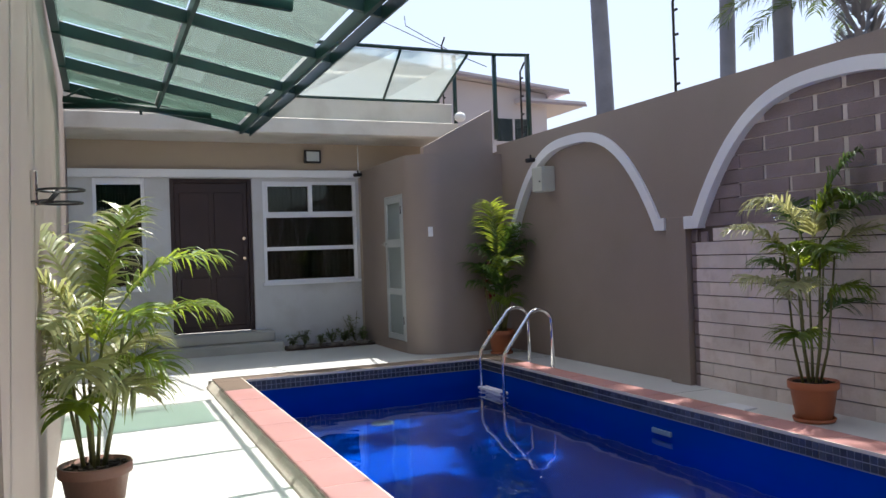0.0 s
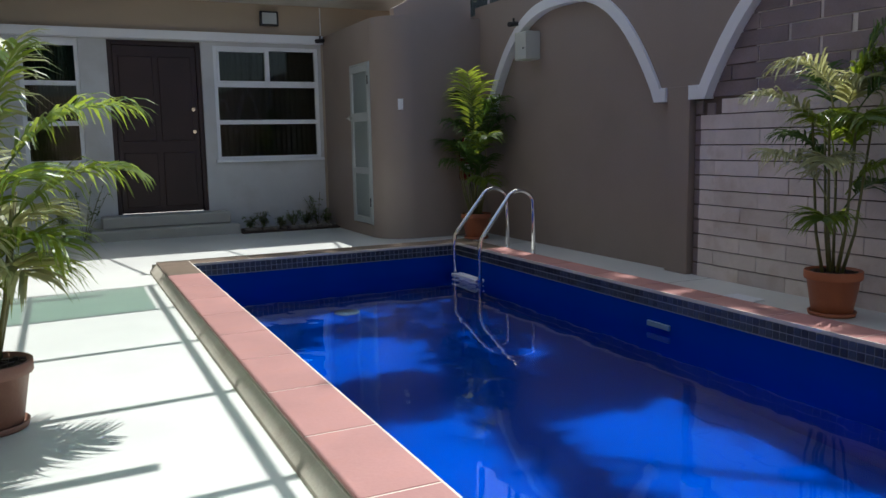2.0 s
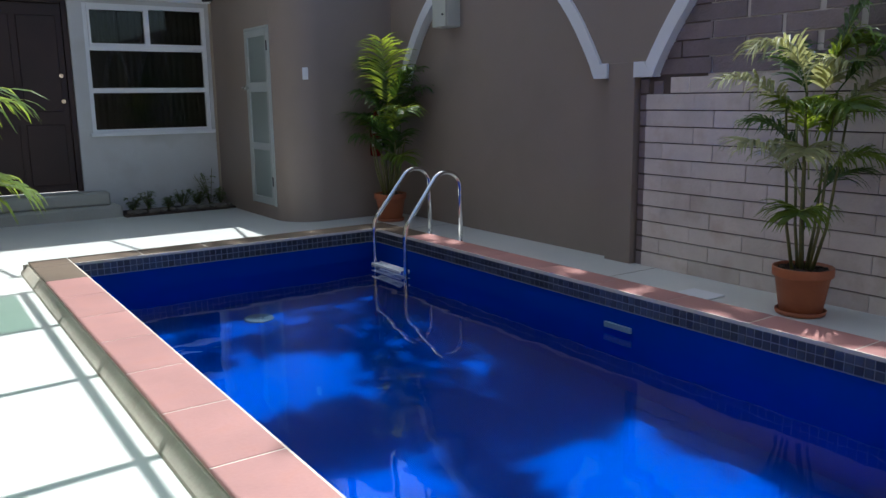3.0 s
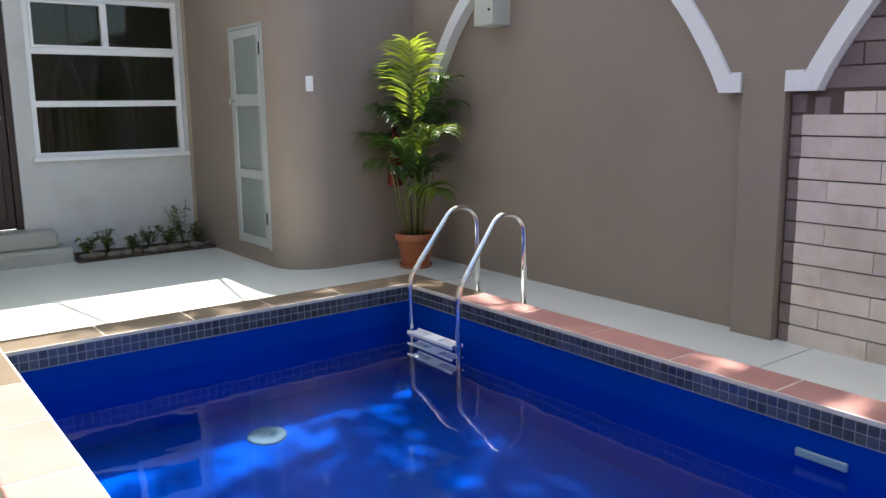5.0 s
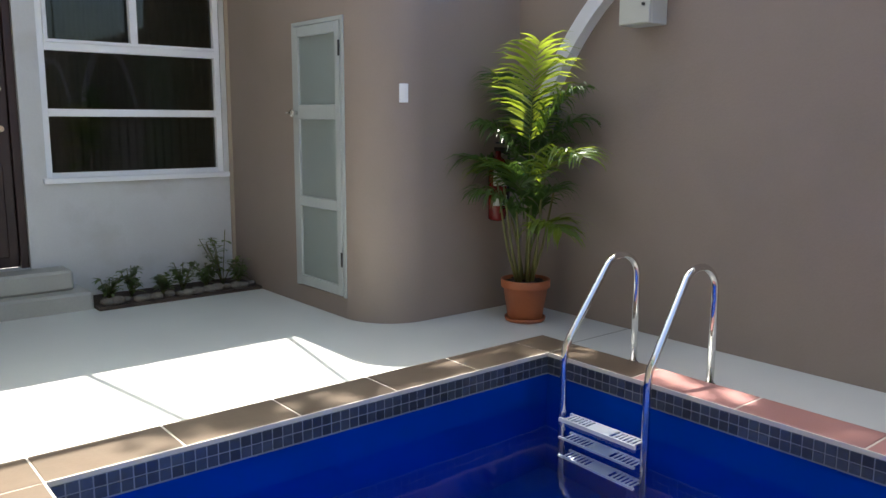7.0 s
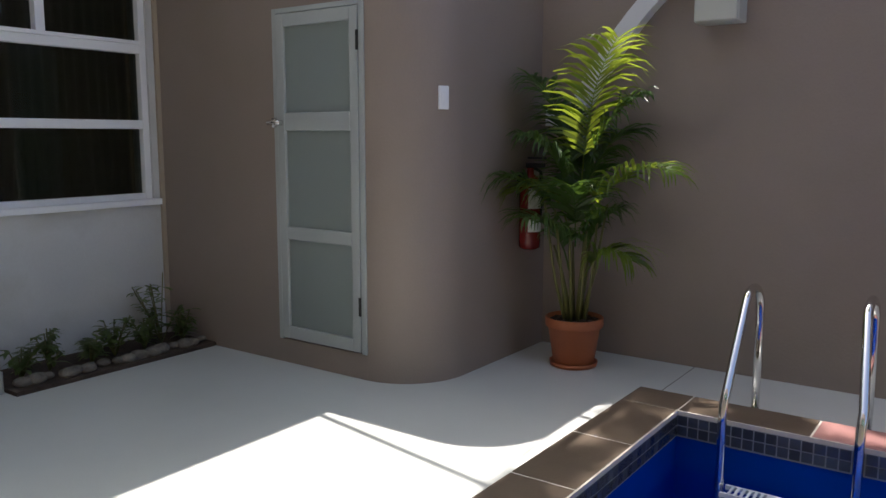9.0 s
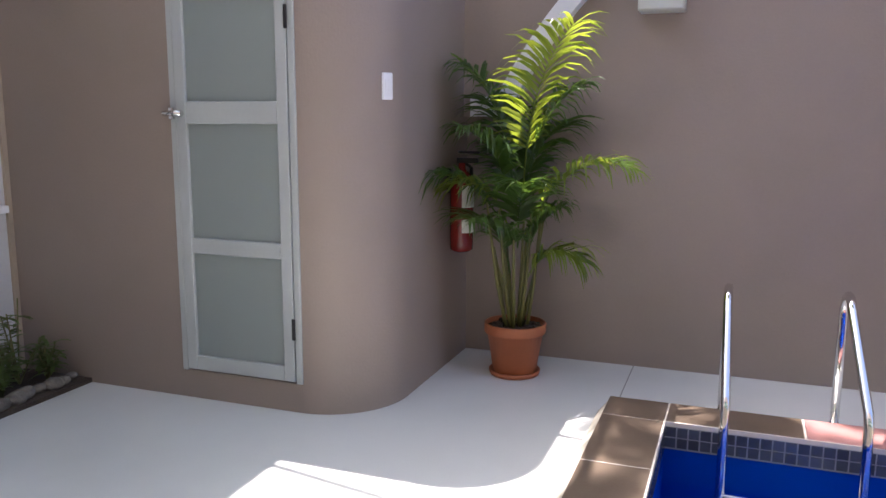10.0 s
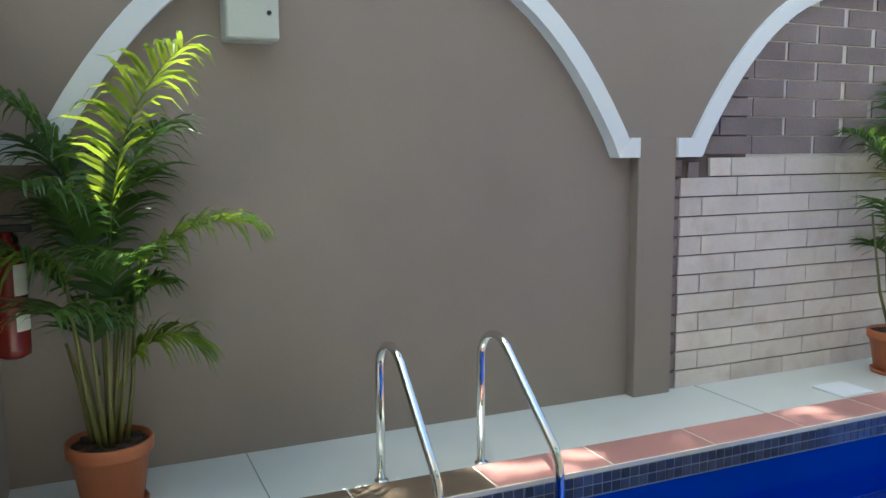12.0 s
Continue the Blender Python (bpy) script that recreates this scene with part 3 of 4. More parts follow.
def shrub(x, y, h, seed):
    rnd = random.Random(seed)
    t = thing("shrub", "small green leafy shrub in the soil bed", "plant", x, y, 0.05, "shrubs in the soil bed")
    bm, st = bmesh.new(), bmesh.new()
    for i in range(9):
        a, r = rnd.uniform(0, 6.28), rnd.uniform(0.02, 0.5) * h
        tip = Vector((math.cos(a) * r, math.sin(a) * r * 0.8, h * rnd.uniform(0.5, 1)))
        tube(st, [(0, 0, 0), tip * 0.5 + Vector((0, 0, 0.02)), tip], 0.004, 4)
        for j in range(12):
            f = rnd.uniform(0.4, 1)
            b = rnd.uniform(0, 6.28)
            leaf_blade(bm, tip * f, (math.cos(b), math.sin(b), rnd.uniform(-0.1, 0.7)), rnd.uniform(0.05, 0.10), 0.028, 0.5)
    part("foliage", bm, "bushleaf", t)
    part("stem", st, "stem", t)


for i, (x, y, h) in enumerate(((-1.52, 3.36, 0.22), (-1.32, 3.42, 0.26), (-1.1, 3.34, 0.2), (-0.9, 3.4, 0.26), (-0.72, 3.34, 0.22), (-0.52, 3.44, 0.5), (-0.42, 3.34, 0.24))):
    shrub(x, y, h, i)
rs = random.Random(5)
shrub(-3.62, 3.30, 0.75, 40)
shrub(-3.85, 3.42, 0.6, 41)
for i in range(16):
    bm = bmesh.new()
    bmesh.ops.create_icosphere(bm, subdivisions=2, radius=rs.uniform(0.03, 0.055))
    for v in bm.verts:
        v.co = Vector((v.co.x * 1.2, v.co.y, v.co.z * 0.7)) * (1 + 0.2 * noise.noise(v.co * 20 + Vector((i, 0, 0))))
    s = part("stone", bm, "gravel", smooth=True)
    s.location = (-1.58 + i * 0.083 + rs.uniform(-0.02, 0.02), 3.21 + rs.uniform(0, 0.05), 0.075)
    tagged(s, "small pale garden stone edging the bed", "stone", "edging stones")


# ---------- potted palms ----------
def frond(name, parent, base, heading, length, rise, droop, material, rnd, leaf=0.26, pairs=30):
    """A rachis that arches over, with two rows of narrow leaflets that stand off it and hang at their tips."""
    bm = bmesh.new()
    a = radians(heading)
    out = Vector((math.cos(a), math.sin(a), 0))
    pts, p, ang = [], Vector(base), radians(rise)
    n = 14
    for i in range(n + 1):
        pts.append(p.copy())
        p = p + (out * math.cos(ang) + Vector((0, 0, math.sin(ang)))) * length / n
        ang -= radians(droop) / n * (0.3 + 1.4 * i / n)
    tube(bm, pts, 0.006, 5, 0.0015)
    side = Vector((-out.y, out.x, 0))
    for k in range(pairs):
        f = 0.30 + 0.70 * k / (pairs - 1)
        q = f * n
        i = min(n - 1, int(q))
        pos = pts[i].lerp(pts[i + 1], q - i)
        tang = (pts[i + 1] - pts[i]).normalized()
        up = tang.cross(side).normalized()
        if up.z < 0:
            up = -up
        reach = leaf * 1.2 * (0.30 + 0.70 * math.sin(math.pi * min(1, 0.18 + (f - 0.3) * 1.02)))
        for s in (-1, 1):
            ln = reach * rnd.uniform(0.86, 1.1)
            w = (tang * rnd.uniform(0.55, 0.8) + side * s * 0.8 + up * rnd.uniform(0.15, 0.5)).normalized()
            rows, d, pp = [], w.copy(), pos + tang * rnd.uniform(-0.006, 0.006)
            flat = (tang - w * tang.dot(w)).normalized()
            wide = (flat + up * rnd.uniform(-0.5, 0.5)).normalized() * (leaf / 0.24) ** 0.7
            hang = rnd.uniform(0.10, 0.24)
            for j, ww in enumerate((0.45, 1.0, 0.85, 0.5, 0.05)):
                rows.append((bm.verts.new(pp - wide * 0.0092 * ww), bm.verts.new(pp + wide * 0.0092 * ww)))
                d = (d + Vector((0, 0, -hang * (j + 0.6)))).normalized()
                pp = pp + d * ln / 4
            for ra, rb in zip(rows, rows[1:]):
                bm.faces.new((ra[0], ra[1], rb[1], rb[0]))
    return part(name, bm, material, parent)


def potted_palm(x, y, z, rim, height, fronds, seed, potmat, label, canes=7, leaf=0.24, tall=(0.4, 0.6)):
    rnd = random.Random(seed)
    t = thing("potted_palm", label, "potted plant", x, y, z)
    r, h = rim / 2, height
    bm = bmesh.new()
    lathe(bm, [(r * 0.66, 0.012), (r * 0.70, 0.02), (r * 0.90, h * 0.80), (r * 0.98, h * 0.81), (r, h * 0.83), (r, h * 0.985), (r * 0.985, h), (r * 0.93, h), (r * 0.92, h * 0.9)])
    part("pot", bm, potmat, t)
    bm = bmesh.new()
    lathe(bm, [(r * 0.70, 0.0), (r * 0.80, 0.004), (r * 0.84, 0.03), (r * 0.80, 0.032), (r * 0.76, 0.011)])
    part("saucer", bm, potmat, t)
    bm = bmesh.new()
    lathe(bm, [(r * 0.915, h * 0.885), (r * 0.9, h * 0.915), (r * 0.4, h * 0.93), (0.01, h * 0.935)], sides=20)
    for i in range(60):
        a, q = rnd.uniform(0, 6.28), r * 0.8 * math.sqrt(rnd.random())
        g = rnd.uniform(0.006, 0.014)
        box(bm, q * math.cos(a) - g, q * math.cos(a) + g, q * math.sin(a) - g, q * math.sin(a) + g, h * 0.925, h * 0.935 + g)
    part("soil", bm, "soil", t)
    for i in range(canes):
        a = 6.28 * i / canes + rnd.uniform(-0.3, 0.3)
        q = r * rnd.uniform(0.1, 0.4)
        lean = rnd.uniform(0.05, 0.16)
        bm = bmesh.new()
        tube(bm, [(q * math.cos(a), q * math.sin(a), h * 0.9), ((q + lean * 0.5) * math.cos(a), (q + lean * 0.5) * math.sin(a), h + 0.25), ((q + lean) * math.cos(a), (q + lean) * math.sin(a), h + rnd.uniform(*tall))], 0.012, 7, 0.007)
        part("cane", bm, "stem", t)
    for heading, zb, length, rise, droop, mt in fronds:
        a = radians(heading)
        frond("frond", t, (0.05 * math.cos(a), 0.05 * math.sin(a), h + zb), heading, length, rise, droop, mt or "leaf", rnd, leaf=leaf * (1.12 if length > 1.02 else 1.0))
    return t


def ring(n, seed, zb, length, rise, droop, mt=""):
    rnd = random.Random(seed)
    return [(360 * i / n + rnd.uniform(-18, 18), zb + rnd.uniform(-0.1, 0.1), length * rnd.uniform(0.8, 1.1), rise + rnd.uniform(-12, 8), droop + rnd.uniform(-15, 20), mt) for i in range(n)]


# ---------- pool ladder ----------
def ladder():
    t = thing("pool_ladder", "polished steel pool ladder with two curved rails and white treads", "ladder")
    for y, low in ((-0.245, -0.262), (-0.775, -0.828)):
        bm = bmesh.new()
        pts = [(0.505, y, DECK - 0.01), (0.505, y, 0.52)]
        for i in range(1, 12):
            a = math.pi * 0.76 * i / 11
            pts.append((0.34 + 0.165 * math.cos(a), y, 0.575 + 0.147 * math.sin(a)))
        pts += [(-0.095, low, 0.315), (-0.14, low, 0.255), (-0.15, low, 0.17), (-0.15, low, -1.0)]
        tube(bm, pts, 0.021, 16)
        part("rail", bm, "steel", t)
        bm = bmesh.new()
        lathe(bm, [(0.035, DECK), (0.035, DECK + 0.008), (0.024, DECK + 0.014)], (0.50, y), 18)
        part("flange", bm, "steel", t)
    for z in (-0.146, -0.40, -0.65):
        dims = [(-0.20, -0.185, -0.80, -0.278, z - 0.025, z), (-0.105, -0.09, -0.80, -0.278, z - 0.025, z), (-0.185, -0.105, -0.62, -0.47, z - 0.006, z)]
        for i in range(6):
            for y0 in (-0.795, -0.462):
                dims.append((-0.185, -0.105, y0 + 0.0265 * i + 0.008, y0 + 0.0265 * i + 0.02, z - 0.006, z))
        boxes("tread", "white", t, dims)


ladder()


# ---------- small fixed things ----------
def wall_box():
    t = thing("meter_box", "grey metal electrical box on the boundary wall", "electrical box")
    boxes("body", "greybox", t, ((0.97, RIGHT, 0.075, 0.325, 2.122, 2.432),), 0.006)
    boxes("door", "greybox", t, ((0.945, 0.97, 0.078, 0.322, 2.125, 2.429),), 0.005)
    bm = bmesh.new()
    tube(bm, [(0.945, 0.125, 2.245), (0.935, 0.125, 2.245)], 0.011, 10)
    part("lock", bm, "black", t)


wall_box()


def wall_switch():
    a = radians(67)
    x, y = cx - SHED_R * math.cos(a), cy - SHED_R * math.sin(a)
    t = thing("light_switch", "white switch plate on the rounded wall", "switch", x, y, 1.686, rz=math.degrees(a) - 90)
    boxes("plate", "white", t, ((-0.032, 0.032, -0.014, 0.004, -0.066, 0.066),), 0.004)
    boxes("rocker", "white", t, ((-0.015, 0.015, -0.019, -0.014, -0.03, 0.03),), 0.002)


wall_switch()


def extinguisher():
    t = thing("fire_extinguisher", "red fire extinguisher with a white label hung on the wall", "fire extinguisher", 0.77, SHED_Y - 0.09, 0.74)
    bm = bmesh.new()
    lathe(bm, [(0.04, 0.0), (0.068, 0.015), (0.07, 0.05), (0.07, 0.40), (0.055, 0.46), (0.022, 0.49), (0.02, 0.53)])
    part("cylinder", bm, "red", t)
    boxes("handle", "black", t, ((-0.015, 0.015, -0.10, 0.03, 0.53, 0.56), (-0.012, 0.012, -0.11, 0.02, 0.585, 0.60)), 0.003)
    bm = bmesh.new()
    tube(bm, [(0.02, -0.01, 0.53), (0.085, -0.03, 0.50), (0.095, -0.03, 0.30), (0.085, -0.02, 0.12)], 0.01, 8, 0.014)
    part("hose", bm, "black", t)
    for z0, z1 in ((0.27, 0.40), (0.12, 0.20)):
        bm = bmesh.new()
        vs = [[bm.verts.new((0.0715 * math.cos(a), 0.0715 * math.sin(a), z)) for a in (radians(200 + 12 * i) for i in range(11))] for z in (z0, z1)]
        for i in range(10):
            bm.faces.new((vs[0][i], vs[0][i + 1], vs[1][i + 1], vs[1][i]))
        part("label", bm, "label", t, "printed white label")
    boxes("bracket", "black", t, ((-0.02, 0.02, 0.06, 0.09, 0.35, 0.5),), 0.003)


extinguisher()


def floodlight():
    t = thing("floodlight", "black floodlight with a pale lens on the house front", "floodlight", -1.07, FACADE - 0.10, 2.955)
    boxes("housing", "black", t, ((-0.13, 0.13, -0.03, 0.03, -0.10, 0.10),), 0.01)
    boxes("lens", "alu", t, ((-0.10, 0.10, -0.036, -0.03, -0.075, 0.075),), 0.002)
    boxes("bracket", "black", t, ((-0.02, 0.02, 0.03, 0.08, -0.03, 0.03),))


floodlight()


def cctv(x, y, z, heading, label):
    t = thing("security_camera", label, "security camera", x, y, z, rz=heading)
    bm = bmesh.new()
    tube(bm, [(-0.06, 0, 0), (0.07, 0, -0.015)], 0.028, 12)
    part("housing", bm, "black", t)
    bm = bmesh.new()
    tube(bm, [(0, 0, 0.01), (0, 0, 0.06)], 0.012, 8)
    part("bracket", bm, "black", t)


cctv(-0.36, FACADE - 0.14, 2.68, 200, "small black security camera on the lintel")
cctv(0.98, 0.40, 2.55, 190, "small black security camera on the arch moulding")
bm = bmesh.new()
tube(bm, [(-0.32, FACADE - 0.04, 3.14), (-0.32, FACADE - 0.04, 2.74)], 0.008, 6)
tagged(part("cable", bm, "white"), "thin white cable down the house front", "cable")


def dome_light():
    t = thing("spotlight", "round white spotlight at the end of the roof edge", "spotlight", 1.0, 2.56, 3.46)
    bm = bmesh.new()
    lathe(bm, [(0.04, -0.06), (0.08, -0.03), (0.09, 0.02), (0.07, 0.06), (0.02, 0.08)], sides=18)
    part("shade", bm, "white", t)
    boxes("bracket", "black", t, ((-0.02, 0.02, 0.08, 0.16, -0.02, 0.02),))


dome_light()


def basket():
    t = thing("wall_bracket", "black wire ring holder on a white wall fitting", "bracket", wall_x(-4.45), -4.45, 1.68)
    for z, r in ((0.06, 0.10), (0.0, 0.09)):
        bm = bmesh.new()
        tube(bm, [(0.13 + r * math.cos(2 * math.pi * i / 24), r * math.sin(2 * math.pi * i / 24), z) for i in range(25)], 0.006, 6)
        part("ring", bm, "black", t)
    for k in (-0.1, 0, 0.1):
        bm = bmesh.new()
        tube(bm, [(0.0, k, 0.0), (0.08, k * 0.8, 0.01), (0.12, k * 0.8, 0.06)], 0.005, 5)
        part("arm", bm, "black", t)
    boxes("fitting", "steel", t, ((0, 0.03, -0.03, 0.03, -0.01, 0.15),), 0.006)


basket()
tagged(boxes("skimmer_lid", "white", None, ((0.49, 0.74, -3.58, -3.31, DECK, DECK + 0.014),), 0.006), "square white skimmer lid in the deck", "lid")
tagged(boxes("pool_light", "fitting", None, ((-0.02, 0.0, -3.42, -3.18, -0.138, -0.10),), 0.003), "pale slot fitting on the pool wall at the waterline", "pool fitting")
bm = bmesh.new()
lathe(bm, [(0.125, DEPTH), (0.125, DEPTH + 0.012), (0.105, DEPTH + 0.02), (0.03, DEPTH + 0.022), (0.026, DEPTH + 0.03)], (-1.43, -0.48))
tagged(part("pool_drain", bm, "drain"), "round grey-blue drain cover on the pool bottom", "drain")

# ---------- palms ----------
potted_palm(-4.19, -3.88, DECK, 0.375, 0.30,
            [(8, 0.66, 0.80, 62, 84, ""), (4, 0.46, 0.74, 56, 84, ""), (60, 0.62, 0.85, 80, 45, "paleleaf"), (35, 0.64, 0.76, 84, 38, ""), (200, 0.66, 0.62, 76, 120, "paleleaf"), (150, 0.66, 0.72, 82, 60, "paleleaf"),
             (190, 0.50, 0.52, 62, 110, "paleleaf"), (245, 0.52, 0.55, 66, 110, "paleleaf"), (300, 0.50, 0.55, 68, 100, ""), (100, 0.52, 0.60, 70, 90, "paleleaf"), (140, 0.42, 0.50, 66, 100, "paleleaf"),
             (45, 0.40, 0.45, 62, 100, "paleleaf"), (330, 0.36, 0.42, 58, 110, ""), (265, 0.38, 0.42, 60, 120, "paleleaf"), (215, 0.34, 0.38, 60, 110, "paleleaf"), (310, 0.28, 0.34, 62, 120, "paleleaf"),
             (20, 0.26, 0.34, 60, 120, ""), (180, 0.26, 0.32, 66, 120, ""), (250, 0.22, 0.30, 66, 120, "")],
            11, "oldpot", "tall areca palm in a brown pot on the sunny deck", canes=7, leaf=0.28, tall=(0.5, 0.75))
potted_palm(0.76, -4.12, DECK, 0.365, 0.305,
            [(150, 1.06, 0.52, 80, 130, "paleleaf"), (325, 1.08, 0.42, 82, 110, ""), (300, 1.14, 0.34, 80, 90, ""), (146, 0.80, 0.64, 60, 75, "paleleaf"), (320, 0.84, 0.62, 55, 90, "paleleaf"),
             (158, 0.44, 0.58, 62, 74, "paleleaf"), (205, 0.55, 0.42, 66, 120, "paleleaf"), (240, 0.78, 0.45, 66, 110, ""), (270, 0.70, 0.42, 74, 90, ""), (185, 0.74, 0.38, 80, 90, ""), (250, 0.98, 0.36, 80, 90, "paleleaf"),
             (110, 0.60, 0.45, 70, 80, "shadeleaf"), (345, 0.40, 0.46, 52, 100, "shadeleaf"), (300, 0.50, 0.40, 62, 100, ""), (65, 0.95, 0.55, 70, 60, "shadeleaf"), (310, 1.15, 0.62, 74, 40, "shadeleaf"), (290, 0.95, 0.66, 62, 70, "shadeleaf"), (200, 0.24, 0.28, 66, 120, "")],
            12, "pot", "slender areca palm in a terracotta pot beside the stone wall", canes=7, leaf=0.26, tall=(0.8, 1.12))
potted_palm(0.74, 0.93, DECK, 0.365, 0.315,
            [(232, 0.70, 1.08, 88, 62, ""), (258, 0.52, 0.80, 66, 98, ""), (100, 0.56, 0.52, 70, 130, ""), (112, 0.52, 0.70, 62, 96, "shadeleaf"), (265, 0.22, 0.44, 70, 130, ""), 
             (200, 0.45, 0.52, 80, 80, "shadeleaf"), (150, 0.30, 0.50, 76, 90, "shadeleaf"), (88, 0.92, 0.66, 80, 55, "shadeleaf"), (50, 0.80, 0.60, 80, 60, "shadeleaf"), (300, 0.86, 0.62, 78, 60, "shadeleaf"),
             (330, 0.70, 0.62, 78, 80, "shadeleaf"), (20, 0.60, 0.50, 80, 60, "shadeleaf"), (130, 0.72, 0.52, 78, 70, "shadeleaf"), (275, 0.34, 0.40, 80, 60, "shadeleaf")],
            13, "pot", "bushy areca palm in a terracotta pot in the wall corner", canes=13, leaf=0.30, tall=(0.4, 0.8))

# ---------- beyond the walls ----------
def tall_palm(x, y, r, h, lean=0.0):
    t = thing("palm_tree", "tall smooth grey palm trunk behind the boundary wall", "tree", x, y, -0.12, "palm trees behind the wall")
    bm = bmesh.new()
    pts = [(lean * (i / 30) ** 2, 0, h * i / 30) for i in range(31)]
    tube(bm, pts, r, 20, r * 0.75)
    part("trunk", bm, "trunk", t)
    rnd = random.Random(int(x * 10 + y))
    for i in range(11):
        frond("frond", t, (lean, 0, h), i * 33 + rnd.uniform(-8, 8), 3.2, rnd.uniform(20, 70), 110, "darkleaf", rnd, leaf=0.8, pairs=34)


tall_palm(8.0, 8.65, 0.26, 11.5, -0.3)
tall_palm(8.0, 4.4, 0.18, 11.0, 0.3)
tall_palm(8.0, 2.87, 0.20, 12.0, 0.1)


def date_palm():
    t = thing("date_palm", "spiky date palm rising above the boundary wall", "tree", 8.0, 1.15, -0.12)
    bm = bmesh.new()
    tube(bm, [(0, 0, 0), (0, 0, 5.0)], 0.25, 16, 0.30)
    part("trunk", bm, "trunk", t)
    bm = bmesh.new()
    rnd = random.Random(3)
    for i in range(160):
        z = 4.3 + 1.3 * rnd.random()
        a = rnd.uniform(0, 6.28)
        leaf_blade(bm, (0.25 * math.cos(a), 0.25 * math.sin(a), z), (math.cos(a), math.sin(a), 1.2), 0.35, 0.08, 0.05)
    part("leaf_base", bm, "trunk", t)
    for i in range(26):
        frond("frond", t, (0, 0, 5.5), i * 360 / 26 + rnd.uniform(-8, 8), 2.6, rnd.uniform(-5, 75), 90, "darkleaf", rnd, leaf=0.45, pairs=36)


date_palm()


def shade_tree():
    """A broad tree outside the wall whose limbs reach over the yard and shade much of the pool."""
    t = thing("shade_tree", "tall broad leafy tree outside the wall, its limbs over the yard", "tree", 4.5, -4.0, -0.12)
    rnd = random.Random(21)
    crown, limbs, trunk = bmesh.new(), bmesh.new(), bmesh.new()
    tube(trunk, [(0, 0, 0), (0.1, 0, 3.5), (-0.1, 0.1, 7.0), (-0.4, 0.6, 10.6)], 0.30, 12, 0.13)
    part("trunk", trunk, "trunk", t)
    for x, y, h in ((-3.8, 4.8, 12.0), (-3.4, 2.2, 11.6), (-3.9, 3.4, 12.2), (-3.4, 0.4, 12.0), (-2.2, 6.4, 12.4)):
        tube(limbs, [(-0.25, 0.35, 9.0), (x * 0.45 - 0.1, y * 0.45, 10.8), (x, y, h)], 0.09, 8, 0.02)
    part("limbs", limbs, "trunk", t)

    def dense(x, y):
        if x > 0.27 and y < -0.9:
            return 0.1 if -6.2 < y < -4.1 else 0.85
        if x > -0.2 and -5.6 < y < -4.0:
            return 0.08
        if x > 0.3:
            return 0.0
        if x > -0.02 and y < -0.3:
            for y0, y1 in ((-1.35, -0.55), (-1.95, -1.55), (-2.95, -2.4), (-3.6, -3.3)):
                if y0 < y < y1:
                    return 0.1
            return 2.4
        if -2.3 < x < 0.3 and -0.04 < y < 0.26:
            return 0.5
        edge = 0.22 * noise.noise(Vector((x * 1.5, y * 1.5, 4)))
        for x0, x1, y0, y1 in ((-2.45, -0.95, -2.15, -1.10), (-2.15, -1.25, -4.3, -2.75), (-0.95, 0.05, -5.2, -3.2)):
            if x0 + edge < x < x1 + edge and y0 + edge < y < y1 - edge:
                return 0.0
        if -2.4 < x < 0 and -1.15 < y < -0.2:
            return 0.38 + 0.4 * noise.noise(Vector((x * 1.6, y * 1.6, 9)))
        if -0.75 < x < -0.05 and -2.4 < y <= -1.15:
            return 0.45
        if -2.6 < x < 0.3 and -8 < y < -0.9:
            return 0.95
        return 0.0
    for i in range(9500):
        x, y = rnd.uniform(-2.6, 0.8), rnd.uniform(-8.0, 0.4)
        h = rnd.uniform(10.6, 13.0)
        if rnd.random() > dense(x, y) * 0.42:
            continue
        k = Vector((x + 0.20 * h - 4.5, y + 0.33 * h + 4.0, h + 0.12))
        for j in range(6):
            b = rnd.uniform(0, 6.28)
            leaf_blade(crown, k + Vector((rnd.uniform(-.12, .12), rnd.uniform(-.12, .12), rnd.uniform(-.1, .1))), (math.cos(b), math.sin(b), rnd.uniform(-0.5, 0.3)), rnd.uniform(0.12, 0.18), 0.075, 0.3)
    part("crown", crown, "darkleaf", t)


shade_tree()


def neighbour():
    t = thing("house", "white two-storey neighbouring house with projecting eaves", "house", 0, 16.5, -0.12)
    bm = bmesh.new()
    prism(bm, [(-3, 0), (10.9, 0), (10.9, 7.15), (-3, 8.55)], "y", 0.0, 8.0)
    part("wall", bm, "farwhite", t)
    for x0, x1, z0, z1 in ((-3.3, 11.6, 8.58, 7.12), (9.6, 12.3, 6.75, 6.70)):
        bm = bmesh.new()
        prism(bm, [(x0, z0), (x1, z1), (x1, z1 + 0.16), (x0, z0 + 0.16)], "y", -0.45, 8.2)
        part("roof", bm, "farwhite", t)
        bm = bmesh.new()
        prism(bm, [(x0, z0 - 0.02), (x1 + 0.02, z1 - 0.02), (x1 + 0.02, z1 + 0.06), (x0, z0 + 0.06)], "y", -0.48, -0.45)
        part("eave", bm, "rooftile", t)
    w = boxes("window", "farwhite", t, ((8.7, 10.3, -0.05, 0.0, 5.3, 6.3),))
    boxes("pane", "window_glass", w, ((8.8, 9.45, -0.07, -0.05, 5.4, 6.2), (9.55, 10.2, -0.07, -0.05, 5.4, 6.2)))

neighbour()


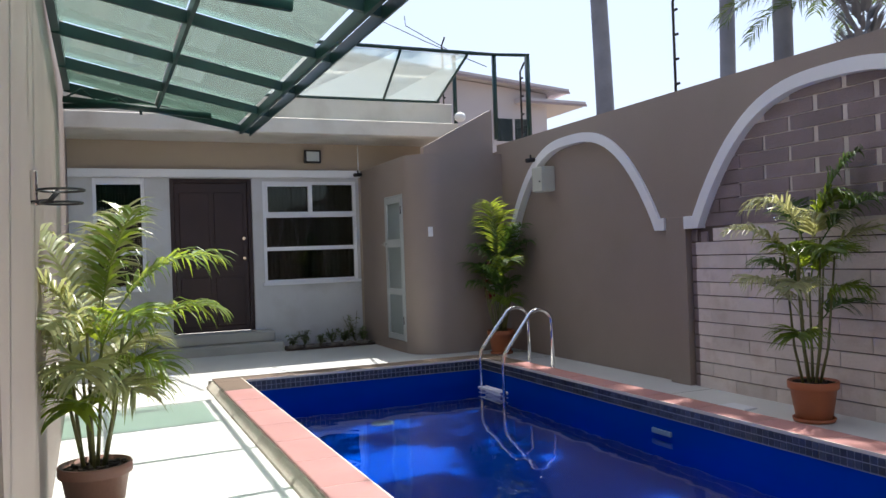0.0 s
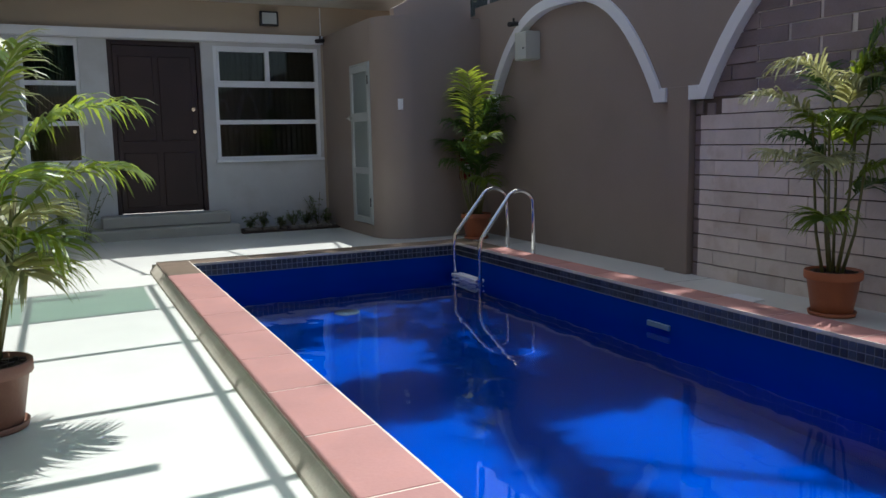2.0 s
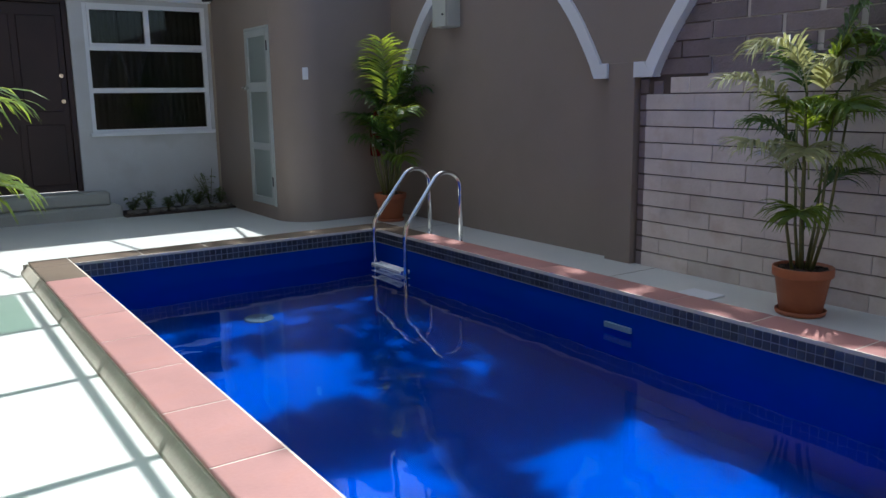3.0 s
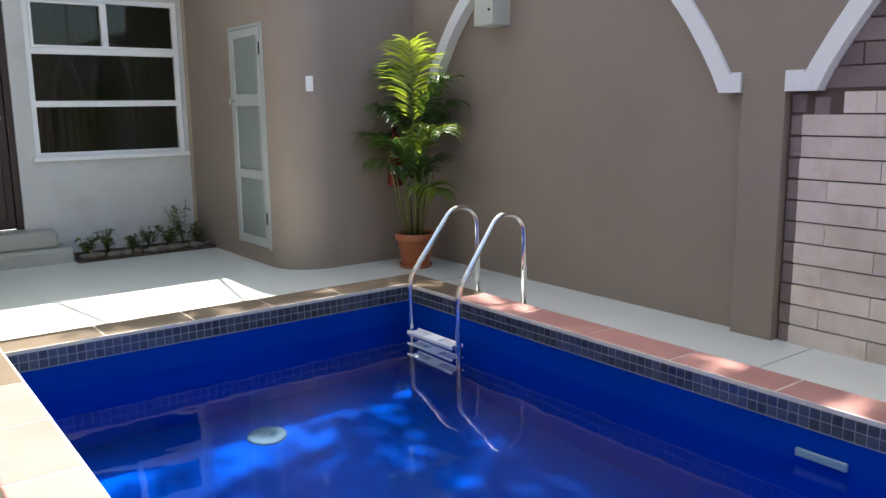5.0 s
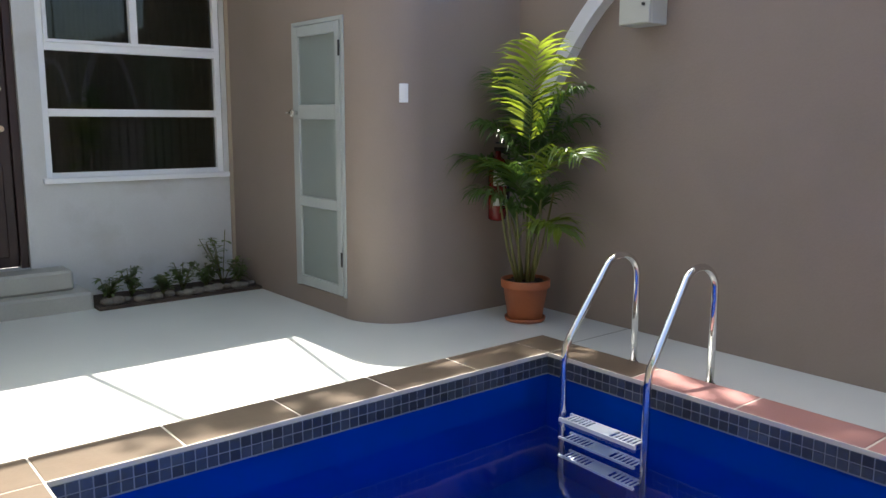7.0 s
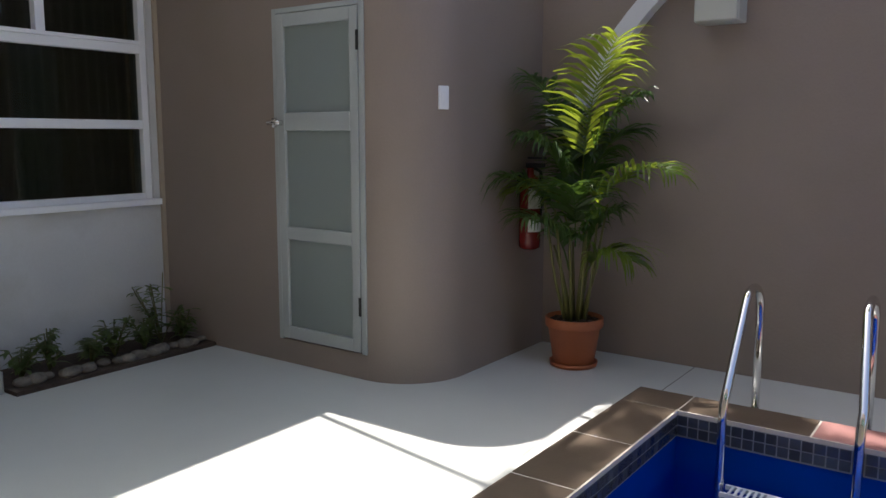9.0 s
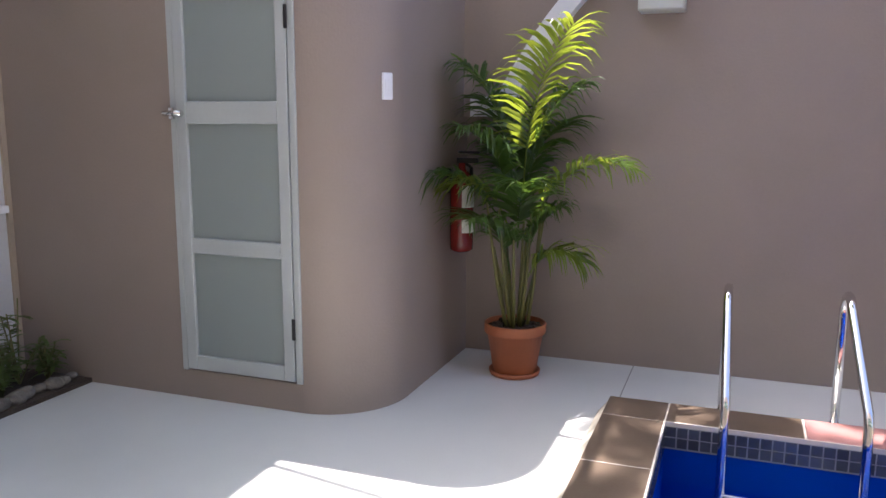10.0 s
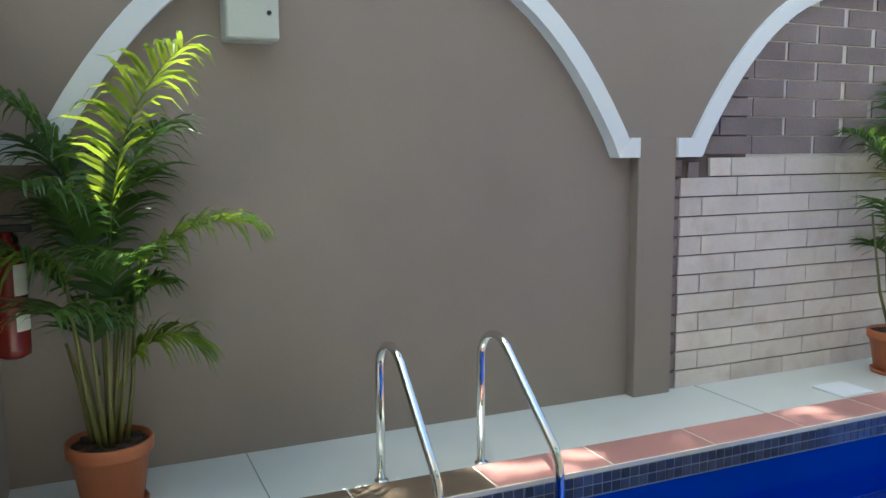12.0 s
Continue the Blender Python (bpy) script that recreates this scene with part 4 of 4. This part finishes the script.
def fence_post(y, x=RIGHT + 0.1, h=0.95, base=TOP):
    t = thing("fence_post", "electric fence post with insulators on the wall top", "fence post", x, y, base, "electric fence posts")
    bm = bmesh.new()
    tube(bm, [(0, 0, 0), (0, 0, h), (-0.0, -0.12, h + 0.1)], 0.014, 8)
    part("pole", bm, "black", t)
    for i in range(4):
        bm = bmesh.new()
        z = h * (0.12 + 0.26 * i)
        tube(bm, [(0, 0.0, z), (0, -0.06, z)], 0.014, 8)
        part("insulator", bm, "black", t)
    return t


post = fence_post(-2.13)
copy_thing(post, pose(RIGHT + 0.1, 1.05, TOP))
copy_thing(post, pose(0.92, 2.98, 3.72))
copy_thing(post, pose(RIGHT + 0.1, -8.0, TOP))


# ---------- pieces: coping, mosaic, bricks, stone strips ----------
cop = tagged(new("coping"), "terracotta and tan coping tiles edged with white grout", kind="structure")
L = 0.61


def tile_mesh(name, w, l, material):
    bm = bmesh.new()
    box(bm, -w / 2, w / 2, -l / 2, l / 2, 0, 0.016, 0.003)
    return mesh(name, bm, material)


MESHES = {m: tile_mesh("tile_" + m, CAP, L - 0.010, m) for m in ("pink", "tan")}


def piece(name, me, parent, m):
    o = new(name, me)
    o.parent = parent
    o.matrix_basis = m
    return o


ztile = COP - 0.014
corner = tile_mesh("tile_corner", CAP, CAP, "tan")
NARROW = CAPR / CAP
piece("tile", corner, cop, pose(CAPR / 2 + 0.003, CAP / 2 + 0.003, ztile) @ Matrix.Diagonal((NARROW, 1, 1, 1)))
piece("tile", corner, cop, pose(POOL_X - CAP / 2 - 0.003, CAP / 2 + 0.003, ztile))
n = 5
for i in range(n):
    step = -POOL_X / n
    piece("tile", MESHES["tan"], cop, pose(POOL_X + (i + 0.5) * step, CAP / 2 + 0.003, ztile, 0, 0, 90) @ Matrix.Diagonal((1, (step - 0.01) / (L - 0.01), 1, 1)))
for i in range(18):
    y = -(i + 0.5) * L
    piece("tile", MESHES["tan" if i < 1 else "pink"], cop, pose(POOL_X - CAP / 2 - 0.003, y, ztile))
    piece("tile", MESHES["tan" if i < 1 else "pink"], cop, pose(CAPR / 2 + 0.003, y, ztile) @ Matrix.Diagonal((NARROW, 1, 1, 1)))
boxes("grout", "grout", cop, ((POOL_X - 0.004, 0.004, -0.004, 0.006, COP - 0.02, COP + 0.001), (-0.004, 0.006, POOL_Y, -0.004, COP - 0.02, COP + 0.001), (POOL_X - 0.006, POOL_X + 0.004, POOL_Y, -0.004, COP - 0.02, COP + 0.001),
                            (POOL_X - CAP, POOL_X - 0.006, POOL_Y, CAP, COP - 0.02, COP - 0.001), (0.006, CAPR, POOL_Y, CAP, COP - 0.02, COP - 0.001), (POOL_X - 0.006, 0.006, 0.006, CAP, COP - 0.02, COP - 0.001)))

band = tagged(new("mosaic_band"), "dark slate mosaic band above the waterline", kind="structure")
boxes("backing", "mosaic_grout", band, ((POOL_X, 0, -0.004, 0.0, 0.0, COP - 0.02), (-0.004, 0.0, POOL_Y, -0.004, 0.0, COP - 0.02), (POOL_X, POOL_X + 0.004, POOL_Y, -0.004, 0.0, COP - 0.02)))
G = 0.052
bm = bmesh.new()
box(bm, -G / 2 + 0.0035, G / 2 - 0.0035, -0.004, 0, -G / 2 + 0.0035, G / 2 - 0.0035)
mos = mesh("mosaic_tile", bm, "mosaic")
rest = bmesh.new()
count = 0
for r in range(2):
    z = COP - 0.02 - G * (r + 0.5)
    for i in range(int(-POOL_X / G)):
        x = -G * (i + 0.5) - 0.005
        if count < 150 and i < 50:
            piece("mosaic_tile", mos, band, pose(x, -0.004, z))
            count += 1
        else:
            box(rest, x - G / 2 + 0.0035, x + G / 2 - 0.0035, -0.008, -0.004, z - G / 2 + 0.0035, z + G / 2 - 0.0035)
    for i in range(int(-POOL_Y / G)):
        y = -G * (i + 0.5) - 0.005
        if i < 50:
            piece("mosaic_tile", mos, band, pose(-0.004, y, z, 0, 0, -90))
        else:
            box(rest, -0.008, -0.004, y - G / 2 + 0.0035, y + G / 2 - 0.0035, z - G / 2 + 0.0035, z + G / 2 - 0.0035)
tagged(part("mosaic", rest, "mosaic", band), kind="stuff")

# stone strips: pale courses on the lower wall
strips = tagged(new("stone_cladding"), "pale stone strip cladding in staggered courses", kind="structure")
ROW, SL, HS = 0.1265, 0.47, 0.18
Y0, Y1 = -2.49, -5.80
boxes("backing", "darkjoint", strips, ((1.125, RIGHT, Y1, CENTRES[1] + EDGE, 0.0, 12 * ROW),))
bm = bmesh.new()
box(bm, 0, 0.026, -SL / 2 + 0.002, SL / 2 - 0.002, 0.003, ROW - 0.006, 0.002)
strip = mesh("strip", bm, "block")
bm = bmesh.new()
box(bm, 0, 0.026, -HS / 2 + 0.002, HS / 2 - 0.002, 0.003, ROW - 0.006, 0.002)
half_strip = mesh("strip_half", bm, "block")
bm = bmesh.new()
box(bm, 0, 0.02, -0.045, 0.045, 0.004, ROW - 0.012, 0.004)
quoin = mesh("quoin", bm, "brick")
rw = random.Random(9)
for r in range(12):
    z = 0.02 + r * ROW
    start = Y0 if r < 11 else Y0 - 0.235
    y = start - (HS if r % 2 else 0)
    if r % 2:
        piece("stone", half_strip, strips, pose(1.105 + rw.uniform(-0.003, 0.003), start - HS / 2, z))
    while y - SL > Y1:
        piece("stone", strip, strips, pose(1.10 + rw.uniform(-0.003, 0.003), y - SL / 2, z))
        y -= SL
    piece("brick", quoin, strips, pose(1.112, -2.463, z))
piece("brick", quoin, strips, pose(1.112, -2.60, 11 * ROW))

bricks = tagged(new("brick_panel"), "dark brick panel with pale joints under the arch", kind="structure")
BR, BL = 0.1242, 0.55
boxes("backing", "mortar", bricks, ((RIGHT - 0.004, RIGHT, -5.80, -3.05, 12 * ROW, 2.75),))
boxes("dark_backing", "darkjoint", bricks, ((RIGHT - 0.004, RIGHT, -3.05, -2.42, 12 * ROW, 2.45),))
for r in range(9):
    z = 0.032 + 12 * ROW + r * BR
    y = -2.26 if r % 2 else -1.985
    while y > -5.8:
        ya, yb = y, y - BL
        # keep each brick under the moulding
        ya = min(ya, -2.47)
        while ya > yb + 0.1 and arch_z(ya - CENTRES[1], HALF - 0.06, RISE - 0.06) < z + 0.06:
            ya -= 0.03
        yb = max(yb, -5.8)
        while yb < ya - 0.1 and arch_z(yb - CENTRES[1], HALF - 0.06, RISE - 0.06) < z + 0.06:
            yb += 0.03
        gap = 0.024 if ya < -3.2 else 0.006
        if ya - yb > 0.14:
            bm = bmesh.new()
            box(bm, RIGHT - 0.016, RIGHT - 0.004, yb + gap, ya - gap, z + 0.005, z + BR - 0.005, 0.002)
            part("brick", bm, "brick", bricks)
        y -= BL
